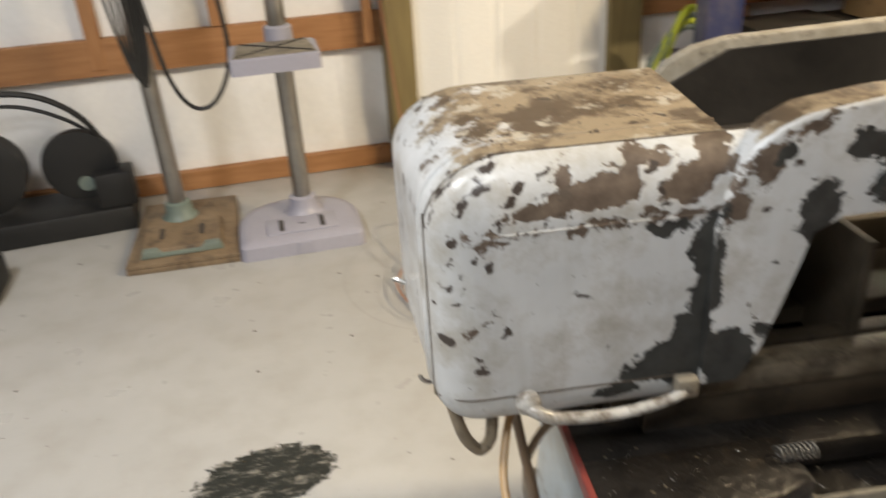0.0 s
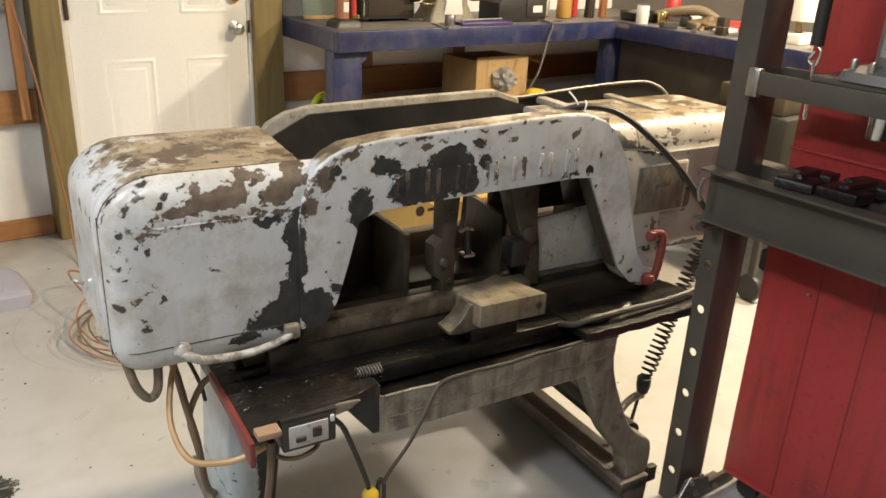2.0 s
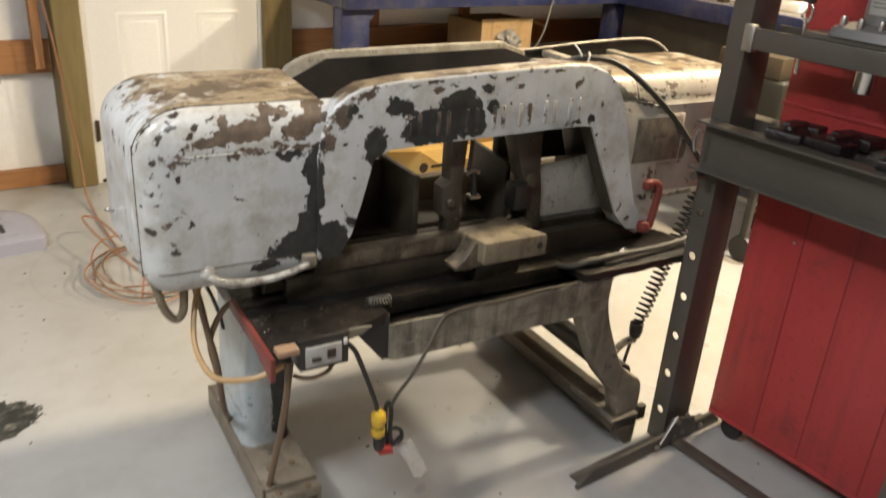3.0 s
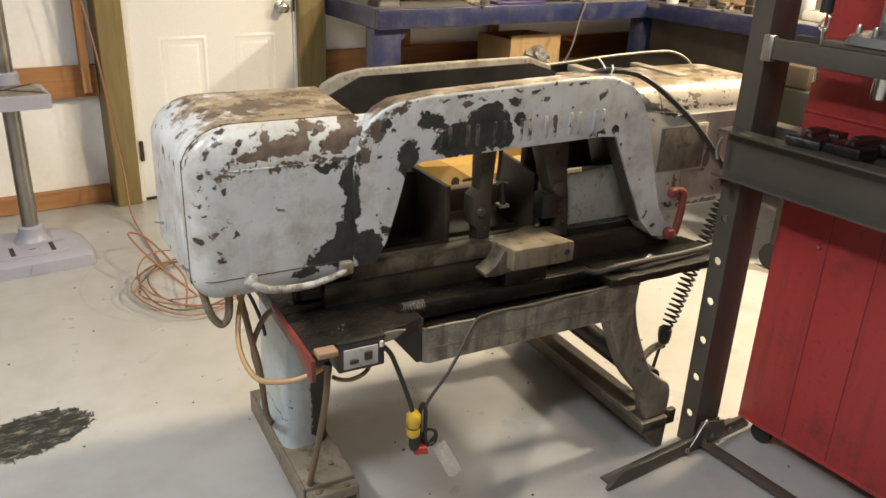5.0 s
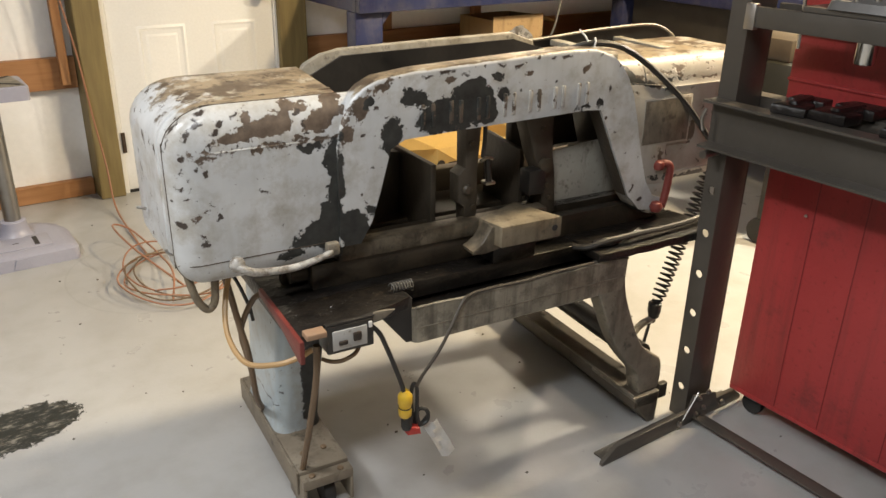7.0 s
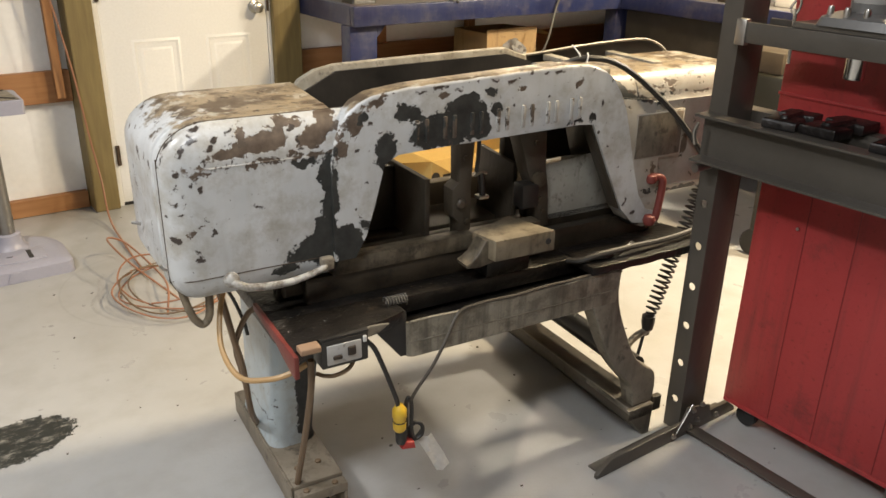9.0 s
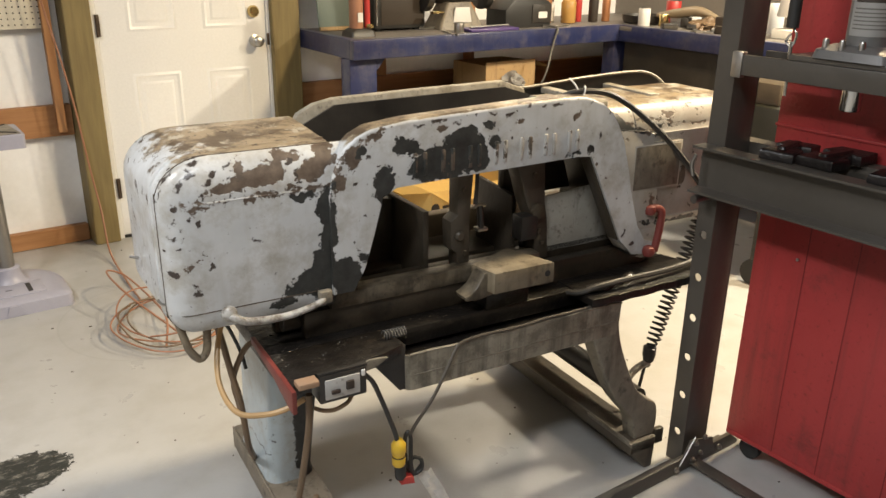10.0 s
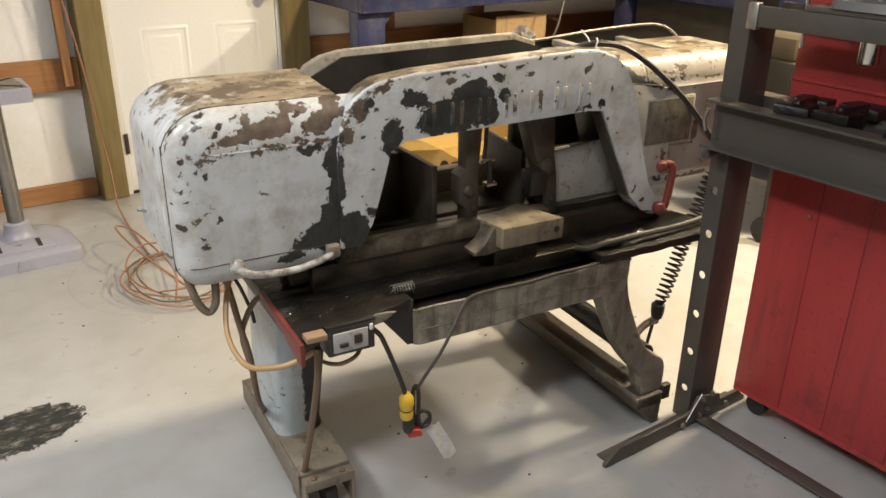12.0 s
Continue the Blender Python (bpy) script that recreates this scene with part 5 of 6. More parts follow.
# loose arbor plates on the bed
for x, y, rz, w, d in ((1.64, 0.455, 8, 0.15, 0.08), (1.66, 0.35, -4, 0.17, 0.09), (1.65, 0.19, 5, 0.17, 0.09)):
    ap = thing("arbor_plate", pose(x, y, 0.9455, 0, 0, rz), "black cast arbor plate lying on the press bed", "arbor plate", "arbor plates")
    pts = [(-w / 2, -d / 2), (-0.02, -d / 2), (-0.02, -d / 2 + 0.022), (0.02, -d / 2 + 0.022), (0.02, -d / 2), (w / 2, -d / 2), (w / 2, d / 2), (0.012, d / 2), (0.012, d / 2 - 0.018), (-0.012, d / 2 - 0.018), (-0.012, d / 2), (-w / 2, d / 2)]
    bm = prism(pts, 0.0, 0.024, "z", 0.005)
    for v in bm.verts:
        v.co += Vector((0.004, 0.004, 0.005 * v.co.z / 0.024)) * noise.noise(v.co * 28 + Vector((x, y, 0)) * 90)
    part("plate", bm, M_GLOSSIRON, ap)
    part("rib", loft([(0.024, rounded(-w * 0.36, w * 0.30, -d * 0.14, d * 0.14, (0.008,) * 4)), (0.031, rounded(-w * 0.33, w * 0.27, -d * 0.10, d * 0.10, (0.006,) * 4))]), M_GLOSSIRON, ap)

# ---- the red cabinet ----
cab = thing("tool_cabinet", pose(1.757, 0, 0), "tall red steel tool cabinet on casters", "tool cabinet")
part("body", box(0.0, 0.5, -0.55, 0.58, 0.07, 0.80, 0.008), M_RED, cab)
M_GROOVE = worn("dark_red_groove", (0.17, 0.014, 0.016), (0.22, 0.018, 0.02), 0.5)
for y in (0.43, 0.30, 0.13, -0.04, -0.2):
    part("side_crease", box(-0.0006, 0.002, y - 0.0016, y + 0.0016, 0.09, 0.76, 0.0), M_GROOVE, cab)
part("lower_rail", box(-0.002, 0.001, -0.54, 0.575, 0.075, 0.088, 0.001), M_RED, cab)
chest = part("top_chest", box(0.002, 0.46, -0.52, 0.575, 0.803, 1.45, 0.008), M_RED, cab)
part("chest_rim", box(-0.003, 0.008, -0.52, 0.575, 0.985, 0.993, 0.002), M_RED, chest)
part("body_rim", box(-0.006, 0.0, -0.55, 0.58, 0.765, 0.795, 0.003), M_RED, cab)
part("latch", lathe([(0.004, 0.0), (0.004, -0.004), (0.0, -0.005)], -0.005, 0.45, 0.66, 8, "x"), M_STEEL, cab)
for y in (0.52, -0.48):
    cw = part("caster", lathe([(0.01, -0.012), (0.031, -0.011), (0.032, 0.0), (0.031, 0.011), (0.01, 0.012)], 0.05, y, 0.032, 20, "x"), M_RUBBER, cab)
    part("caster_fork", box(0.03, 0.07, y - 0.022, y + 0.022, 0.05, 0.07, 0.003), M_STEEL, cw)

# ---- the workbench ----
bench = thing("workbench", pose(0, 0, 0), "blue painted timber workbench turning the corner, top cluttered", "workbench")
part("top", prism([(1.845, 2.86), (3.60, 2.86), (3.545, 1.0), (4.345, 1.0), (4.345, 3.51), (1.87, 3.51)], 0.945, 0.972, "z", 0.003), M_BENCHTOP, bench)
part("apron", box(1.80, 3.60, 2.815, 2.855, 0.885, 0.978, 0.004), M_BLUE, bench)
part("apron", prism([(3.603, 2.855), (3.643, 2.855), (3.545, 1.0), (3.505, 1.0)], 0.885, 0.978, "z", 0.004), M_BLUE, bench)
part("apron", prism([(1.80, 2.856), (1.84, 2.856), (1.865, 3.505), (1.825, 3.505)], 0.885, 0.978, "z", 0.004), M_BLUE, bench)
for x, y in ((1.80, 2.858), (3.61, 2.858), (3.55, 1.05)):
    part("leg", box(x, x + 0.15, y, y + 0.09, 0, 0.884, 0.004), M_BLUE, bench)
part("bracket", prism([(1.95, 0.884), (2.005, 0.884), (1.95, 0.82)], 2.86, 2.90, "y", 0.002), M_BLUE, bench)
part("lower_shelf", prism([(3.62, 2.80), (3.57, 1.0), (4.345, 1.0), (4.345, 2.80)], 0.30, 0.32, "z", 0.002), M_BLUE, bench)
part("back_board", box(3.70, 4.34, 2.9, 2.92, 0.0, 0.884, 0.002), M_BLACKIRON, bench)
part("side_board", prism([(3.66, 2.80), (3.64, 2.80), (3.59, 1.2), (3.61, 1.2)], 0.32, 0.88, "z", 0.0), M_BLACKIRON, bench)


def bottle(x, y, r, h, mat, label, neck=0.45, base=0.975):
    ob = thing("bottle", pose(x, y, base), label, "bottle", "bottles on the bench")
    part("body", lathe([(r * 0.95, 0.0), (r, 0.004), (r, h * 0.68), (r * 0.8, h * 0.78), (r * neck, h * 0.84)], seg=20), mat, ob)
    part("cap", lathe([(r * neck * 1.05, h * 0.84), (r * neck * 1.05, h), (r * neck * 0.9, h * 1.01)], seg=16), M_INK if mat is not M_INK else M_LABEL, ob)
    return ob


M_COPPER = worn("copper_tin", (0.45, 0.20, 0.09), (0.55, 0.26, 0.12), 0.35, 0.6)
M_AMBER = worn("amber_jar", (0.42, 0.23, 0.06), (0.5, 0.29, 0.09), 0.3)
bottle(3.30, 3.12, 0.022, 0.19, M_COPPER, "copper coloured spray tin on the bench")
bottle(3.43, 3.08, 0.045, 0.17, M_AMBER, "squat amber jar on the bench")
bottle(3.36, 3.2, 0.05, 0.14, M_LABEL, "white tub on the bench", 0.8)
bottle(3.62, 3.06, 0.03, 0.22, M_INK, "black tin with pale label on the bench", 0.8)
bottle(3.72, 3.05, 0.025, 0.19, M_COPPER, "copper coloured tin on the bench")
bottle(3.55, 3.12, 0.022, 0.18, M_REDTOOL, "small red tin on the bench")

rj = thing("hydraulic_jack", pose(1.95, 3.03, 0.972), "red and black hydraulic jack standing on the bench", "bottle jack")
part("base", loft([(0.0, rounded(-0.07, 0.07, -0.06, 0.06, (0.015,) * 4)), (0.025, rounded(-0.065, 0.065, -0.055, 0.055, (0.015,) * 4)), (0.04, rounded(-0.045, 0.045, -0.04, 0.04, (0.015,) * 4))]), M_BLACKIRON, rj)
part("body", lathe([(0.035, 0.04), (0.035, 0.26), (0.03, 0.275)], -0.012, 0, 0, 20), M_ORANGE, rj)
part("pump", lathe([(0.014, 0.03), (0.014, 0.2)], 0.04, -0.02, 0, 14), M_REDTOOL, rj)
part("label_sheet", box(-0.022, 0.006, -0.0375, -0.035, 0.07, 0.115, 0), M_LABEL, rj)
part("ring", lathe([(0.018, 0.04), (0.02, 0.05), (0.018, 0.06)], 0.045, -0.035, 0, 14), M_BRASS, rj)

pn = thing("grey_panel", pose(1.99, 3.33, 0.972, -8, 0, -4), "dull grey-green sheet leaning behind the jack", "panel")
part("sheet", box(-0.10, 0.10, 0.0, 0.012, 0.0, 0.30, 0.003), M_GREEN, pn)
part("foot_rail", box(-0.10, 0.12, -0.02, 0.0, 0.0, 0.02, 0.003), M_CARTON, pn)

mo = thing("toaster_oven", pose(2.28, 3.28, 0.972), "black boxy machine with a glossy front on the bench", "machine")
part("case", box(-0.16, 0.16, -0.12, 0.14, 0.012, 0.26, 0.008), M_RUBBER, mo)
part("front", box(-0.12, 0.15, -0.124, -0.12, 0.03, 0.24, 0.002), M_INK, mo)
part("bright_edge", box(-0.15, -0.142, -0.126, -0.12, 0.03, 0.24, 0.001), M_CHROME, mo)
for x in (-0.12, 0.12):
    part("foot", box(x - 0.015, x + 0.015, -0.1, -0.07, 0.0, 0.012, 0.001), M_RUBBER, mo)
part("cable", tube([(0.12, -0.13, 0.01), (0.17, -0.16, 0.012), (0.2, -0.15, 0.01), (0.24, -0.1, 0.02)], 0.007, 6), M_STEEL, mo)

gr = thing("bench_grinder", pose(2.62, 3.15, 0.972), "grey bench grinder with a pale switch plate", "bench grinder")
part("base", loft([(0.0, rounded(-0.14, 0.16, -0.08, 0.1, (0.02,) * 4)), (0.03, rounded(-0.13, 0.15, -0.07, 0.09, (0.02,) * 4)), (0.14, rounded(-0.07, 0.09, -0.05, 0.07, (0.02,) * 4))]), M_GRIME, gr)
part("switch_plate", prism([(-0.05, 0.035), (0.075, 0.035), (0.06, 0.115), (-0.035, 0.115)], -0.073, -0.06, "y", 0.002), M_LABEL, gr)
part("motor", lathe([(0.05, -0.14), (0.065, -0.12), (0.065, 0.12), (0.05, 0.14)], 0.01, 0.02, 0.2, 24, "x"), M_BLACKIRON, gr)
for x in (-0.19, 0.21):
    part("wheel_guard", lathe([(0.07, -0.025), (0.085, -0.02), (0.085, 0.02), (0.07, 0.025)], x, 0.01, 0.18, 28, "x"), M_BLACKIRON, gr)
part("tool_rest", box(-0.20, -0.13, -0.10, -0.06, 0.09, 0.10, 0.002), M_BRASS, gr)

tr = thing("purple_tray", pose(2.72, 2.95, 0.972, 0, 0, -3), "flat purple tray on the bench", "tray")
M_PURPLE = worn("purple_plastic", (0.06, 0.035, 0.14), (0.08, 0.05, 0.18), 0.35)
part("dish", box(-0.16, 0.16, -0.06, 0.08, 0.0, 0.016, 0.005), M_PURPLE, tr)
part("rod", tube([(-0.14, -0.02, 0.022), (0.15, 0.03, 0.022)], 0.006, 8, 2), M_STEEL, tr)

ch = thing("battery_charger", pose(3.02, 3.06, 0.972), "black battery charger with a pale label on its end", "charger")
part("case", prism([(-0.17, 0.0), (0.17, 0.0), (0.17, 0.13), (0.09, 0.17), (-0.10, 0.16), (-0.17, 0.1)], -0.09, 0.09, "y", 0.012), M_RUBBER, ch)
part("end_panel", box(0.02, 0.165, -0.096, -0.089, 0.025, 0.125, 0.004), M_BLACKIRON, ch)
part("label_sheet", box(0.065, 0.13, -0.0985, -0.0955, 0.05, 0.085, 0), M_LABEL, ch)
part("carry_handle", tube([(-0.08, 0.0, 0.15), (-0.07, 0.0, 0.20), (0.05, 0.0, 0.21), (0.08, 0.0, 0.165)], 0.012, 8), M_RUBBER, ch)
part("red_button", lathe([(0.014, 0.0), (0.014, 0.012), (0.01, 0.016)], 0.17, 0.0, 0.08, 12, "x"), M_REDTOOL, ch)
cc = thing("hanging_cord", pose(0, 0, 0), "grey cord hanging over the bench front", "cord")
part("strand", tube([(3.12, 2.96, 0.98), (3.10, 2.86, 0.985), (3.09, 2.805, 0.975), (3.06, 2.80, 0.90), (3.0, 2.78, 0.75), (2.96, 2.8, 0.65)], 0.006, 6), M_HOSE, cc)

# things on the side bench
pot = thing("round_pan", pose(3.86, 2.86, 0.972), "dark round pan on the bench", "pan")
part("pan", lathe([(0.11, 0.0), (0.13, 0.012), (0.135, 0.05), (0.13, 0.05), (0.12, 0.015)], seg=28), M_BLACKIRON, pot)
for x, y, w, d, h, rz, mat, name, label, cat in (
        (3.95, 2.62, 0.16, 0.12, 0.05, 10, M_LABEL, "paper_stack", "stack of white papers on the bench", "papers"),
        (3.80, 2.45, 0.10, 0.05, 0.03, 30, M_BLACKIRON, "small_tool", "small dark hand tool on the bench", "tool"),
        (3.86, 2.28, 0.16, 0.06, 0.02, 5, M_LABEL, "folded_paper", "folded white paper on the bench", "papers"),
        (3.98, 2.34, 0.14, 0.08, 0.05, -8, M_REDTOOL, "red_box", "small red box on the bench", "box"),
        (3.72, 2.20, 0.05, 0.05, 0.09, 0, M_INK, "black_block", "black upright block on the bench", "block"),
        (3.66, 2.50, 0.09, 0.04, 0.035, -20, M_BLACKIRON, "small_tool", "small dark hand tool on the bench", "tool"),
        (3.75, 1.60, 0.18, 0.14, 0.05, 4, M_LABEL, "paper_stack", "stack of white papers on the bench", "papers"),
        (3.95, 1.45, 0.2, 0.16, 0.10, -12, M_CARTON, "small_carton", "small cardboard carton on the bench", "carton")):
    t = thing(name, pose(x, y, 0.9725, 0, 0, rz), label, cat)
    part("body", box(-w / 2, w / 2, -d / 2, d / 2, 0, h, 0.004), mat, t)
    part("edge", box(-w / 2 - 0.001, w / 2 + 0.001, -d / 2 - 0.001, d / 2 + 0.001, h * 0.45, h * 0.5, 0), M_GRIME, t)
M_TANMETAL = worn("tan_metal", (0.20, 0.155, 0.10), (0.26, 0.2, 0.13), 0.4)
hp = thing("glue_gun", pose(3.86, 2.55, 1.03, 0, 0, -75), "tan metal power tool lying on the bench", "power tool")
part("barrel", tube([(-0.18, 0, 0.0), (-0.05, 0, 0.02), (0.08, 0, 0.035), (0.2, 0, 0.0)], lambda k: 0.012 + 0.018 * math.sin(math.pi * k), 12), M_TANMETAL, hp)
part("grip", box(-0.02, 0.03, -0.03, 0.03, -0.057, 0.0, 0.008), M_BLACKIRON, hp)
lp = thing("table_lamp", pose(3.86, 1.86, 0.972), "pale table lamp with cream shade on the bench", "table lamp")
part("base", box(-0.09, 0.09, -0.07, 0.07, 0, 0.05, 0.008), M_LABEL, lp)
part("stem", lathe([(0.02, 0.05), (0.014, 0.08), (0.02, 0.12)], seg=14), M_CARTON, lp)
part("shade", lathe([(0.09, 0.11), (0.092, 0.115), (0.07, 0.3)], seg=24), M_LABEL, lp)

# small loose things among the clutter
def tin(x, y, r, h, mat, label, base=0.972):
    ob = thing("tin", pose(x, y, base), label, "tin", "tins on the bench")
    part("can", lathe([(r * 0.96, 0.0), (r, 0.003), (r, h - 0.004), (r * 0.94, h)], seg=18), mat, ob)
    part("lid", lathe([(r * 0.9, h), (r * 0.9, h + 0.004), (0.0, h + 0.005)], seg=18), M_STEEL, ob)


tin(3.72, 2.74, 0.035, 0.10, M_LABEL, "white tin on the bench")
tin(3.80, 2.66, 0.03, 0.07, M_BRASS, "brass coloured tin on the bench")
tin(4.05, 2.80, 0.045, 0.13, M_REDTOOL, "red tin on the bench")
tin(2.50, 2.93, 0.026, 0.05, M_STEEL, "small bare metal tin on the bench")
tin(4.05, 2.10, 0.05, 0.16, M_LABEL, "white tin on the bench")
for x, y, rz, n in ((3.70, 2.36, 35, 0.15), (3.78, 2.08, -20, 0.18), (2.42, 2.90, 70, 0.14), (3.20, 2.93, 8, 0.16)):
    wr = thing("wrench", pose(x, y, 0.9725, 0, 0, rz), "worn steel wrench lying on the bench", "wrench", "wrenches on the bench")
    part("shaft", box(-n / 2, n / 2, -0.008, 0.008, 0.0, 0.007, 0.002), M_STEEL, wr)
    for e in (-1, 1):
        part("jaw", prism([(e * n / 2, -0.009), (e * (n / 2 + 0.018), -0.018), (e * (n / 2 + 0.03), -0.012), (e * (n / 2 + 0.016), 0.0), (e * (n / 2 + 0.03), 0.012), (e * (n / 2 + 0.018), 0.018), (e * n / 2, 0.009)][::e], 0.0, 0.009, "z", 0.0), M_STEEL, wr)
rag = thing("shop_rag", pose(3.90, 2.42, 0.985), "crumpled tan shop rag on the bench", "rag")
b = bmesh.new()
bmesh.ops.create_icosphere(b, subdivisions=4, radius=0.09)
for v in b.verts:
    k = 1 + 0.45 * noise.noise(v.co * 22) + 0.2 * noise.noise(v.co * 60)
    v.co = Vector((v.co.x * k * 1.3, v.co.y * k, max(v.co.z * k * 0.55, -0.012)))
part("cloth", b, M_OLDHOSE, rag)

# ---- under the bench and behind the saw ----
yc = thing("open_carton", pose(1.985, 2.43, 0, 0, 0, 0), "open yellow cardboard carton on the floor, flaps spread", "carton")
b = box(0.0, 0.56, 0.0, 0.006, 0, 0.30, 0)
for args in ((0.0, 0.56, 0.35, 0.356), (0.0, 0.006, 0.006, 0.35), (0.554, 0.56, 0.006, 0.35)):
    box(*args, 0, 0.30, 0, b)
box(0.006, 0.554, 0.006, 0.35, 0.0, 0.006, 0, b)
part("body", b, M_YCARTON, yc)


def flap(pts):
    bm = bmesh.new()
    bm.faces.new([bm.verts.new(p) for p in pts])
    bmesh.ops.solidify(bm, geom=bm.faces[:], thickness=0.005)
    return bm


part("flap", flap([(0, 0, 0.301), (0.56, 0, 0.301), (0.53, -0.105, 0.272), (0.03, -0.105, 0.272)]), M_YCARTON, yc)
part("flap", flap([(0, 0.356, 0.301), (0.56, 0.356, 0.301), (0.55, 0.46, 0.36), (0.01, 0.46, 0.36)]), M_YCARTON, yc)
part("flap", flap([(0, 0.0, 0.301), (0, 0.356, 0.301), (-0.15, 0.33, 0.31), (-0.15, 0.03, 0.31)]), M_YCARTON, yc)
part("flap", flap([(0.56, 0.0, 0.301), (0.56, 0.356, 0.301), (0.71, 0.33, 0.27), (0.71, 0.03, 0.27)]), M_YCARTON, yc)
part("printed_disc", lathe([(0.024, 0.0), (0.024, -0.002)], 0.022, 0.0, 0.219, 20, "y"), M_INK, yc)
part("printed_bar", box(0.065, 0.20, -0.002, 0.0, 0.212, 0.226, 0), M_INK, yc)

fc = thing("cardboard_carton", pose(2.707, 2.95, 0.51), "brown cardboard carton with a clear bag in it", "carton")
b = box(0.0, 0.36, 0.0, 0.006, 0, 0.29, 0)
for args in ((0.0, 0.36, 0.30, 0.306), (0.0, 0.006, 0.006, 0.30), (0.354, 0.36, 0.006, 0.30)):
    box(*args, 0, 0.27, 0, b)
box(0.006, 0.354, 0.006, 0.30, 0.0, 0.006, 0, b)
part("body", b, M_CARTON, fc)
part("flap", flap([(0.36, 0.0, 0.28), (0.36, 0.30, 0.27), (0.48, 0.28, 0.22), (0.48, 0.0, 0.235)]), M_CARTON, fc)
bag = bmesh.new()
bmesh.ops.create_icosphere(bag, subdivisions=3, radius=0.06)
for v in bag.verts:
    v.co = v.co * (1 + 0.55 * noise.noise(v.co * 45)) + Vector((0.17, -0.035, 0.17))
part("plastic_bag", bag, M_SHEET_CLEAR, fc)
bin_ = thing("storage_bin", pose(2.62, 2.9, 0), "black plastic storage bin under the bench", "storage bin")
part("tub", loft([(0.0, rounded(0.02, 0.86, 0.02, 0.44, (0.04,) * 4)), (0.44, rounded(0.0, 0.9, 0.0, 0.46, (0.04,) * 4))]), M_RUBBER, bin_)
part("lid", box(-0.01, 0.91, -0.01, 0.47, 0.44, 0.497, 0.01), M_BLACKIRON, bin_)
yb = thing("yellow_bag", pose(3.06, 2.86, 0.497), "crumpled yellow plastic bag on the storage bin", "bag")
bag = bmesh.new()
bmesh.ops.create_icosphere(bag, subdivisions=3, radius=0.07)
for v in bag.verts:
    v.co = v.co * (1 + 0.3 * noise.noise(v.co * 25 + Vector((3, 1, 2))))
    v.co.z = v.co.z * 0.9 + 0.075
part("film", bag, M_YELLOW, yb)
bx = thing("label_box", pose(2.18, 3.05, 0), "dark boxed equipment with a white label under the bench", "box")
part("case", box(0.0, 0.42, 0.0, 0.3, 0.0, 0.52, 0.008), M_BLACKIRON, bx)
part("label_sheet", box(0.06, 0.18, -0.003, 0.0, 0.45, 0.51, 0), M_LABEL, bx)
part("strap", box(0.0, 0.42, -0.004, -0.0005, 0.41, 0.425, 0), M_GRIME, bx)
hr = thing("hose_reel", pose(1.80, 3.10, 0), "blue drum with lime-yellow hose coiled over it", "hose reel")
part("drum", lathe([(0.12, 0.0), (0.13, 0.01), (0.13, 0.42), (0.11, 0.44)], 0.06, 0.05, 0, 24), M_BLUE, hr)
for k in range(4):
    part("hose", tube([(-0.13 + 0.02 * k, 0.02 - 0.01 * k, 0.15 + 0.03 * k), (-0.10 + 0.02 * k, 0.0, 0.42), (0.0, -0.02 - 0.015 * k, 0.56 + 0.025 * k), (0.12, 0.02, 0.55 + 0.02 * k), (0.17, 0.06, 0.42), (0.18, 0.08, 0.25)], 0.016, 8), M_LIME if k % 2 else M_GREEN, hr)
cart = thing("machine_cart", pose(2.92, 1.25, 0), "dark green machine on a wheeled cart", "cart")
part("body", box(0.0, 0.42, 0.02, 0.36, 0.36, 0.795, 0.02), M_OLIVE, cart)
part("wooden_top", box(0.02, 0.42, 0.06, 0.36, 0.797, 0.885, 0.004), M_BROWNOIL, cart, "dirty brown wooden top")
for y in (0.06, 0.30):
    cw = part("caster", lathe([(0.02, -0.018), (0.055, -0.016), (0.06, 0.0), (0.055, 0.016), (0.02, 0.018)], 0.03, y, 0.06, 20, "x"), M_RUBBER, cart)
    part("caster_fork", box(0.015, 0.045, y - 0.015, y + 0.015, 0.115, 0.36, 0.004), M_BLACKIRON, cw)
cw = part("caster", lathe([(0.02, -0.018), (0.055, -0.016), (0.06, 0.0), (0.055, 0.016), (0.02, 0.018)], 0.39, 0.20, 0.06, 20, "x"), M_RUBBER, cart)
part("caster_fork", box(0.375, 0.405, 0.185, 0.215, 0.115, 0.36, 0.004), M_BLACKIRON, cw)

# ---- drill press stands and grinder by the wall ----
ped = thing("drill_press", pose(0.205, 2.95, 0), "small drill press with white base and steel column", "drill press")
def dome(d):
    return rounded(-0.235 + d, 0.222 - d, -0.205 + d, 0.20 - d * 0.9, (max(0.03 - d * 0.3, 0.01), max(0.03 - d * 0.3, 0.01), 0.2 - d, 0.2 - d))
base = part("base", loft([(0.0, dome(0.0)), (0.048, dome(0.004)), (0.056, dome(0.014)), (0.062, dome(0.05))]), M_WHITEP, ped)
part("pad", box(-0.13, 0.13, -0.145, -0.01, 0.06, 0.068, 0.004), M_WHITEP, base)
for x in (-0.075, 0.075):
    part("slot", box(x - 0.009, x + 0.009, -0.13, -0.035, 0.0665, 0.0688, 0.0), M_HOLE, base)
part("mark", box(-0.012, 0.012, -0.085, -0.079, 0.067, 0.0688, 0.0), M_HOLE, base)
part("notch", prism([(-0.035, 0.004), (0.035, 0.004), (0.02, 0.045), (-0.02, 0.045)], -0.2065, -0.2, "y", 0.0), M_WHITEP, base)
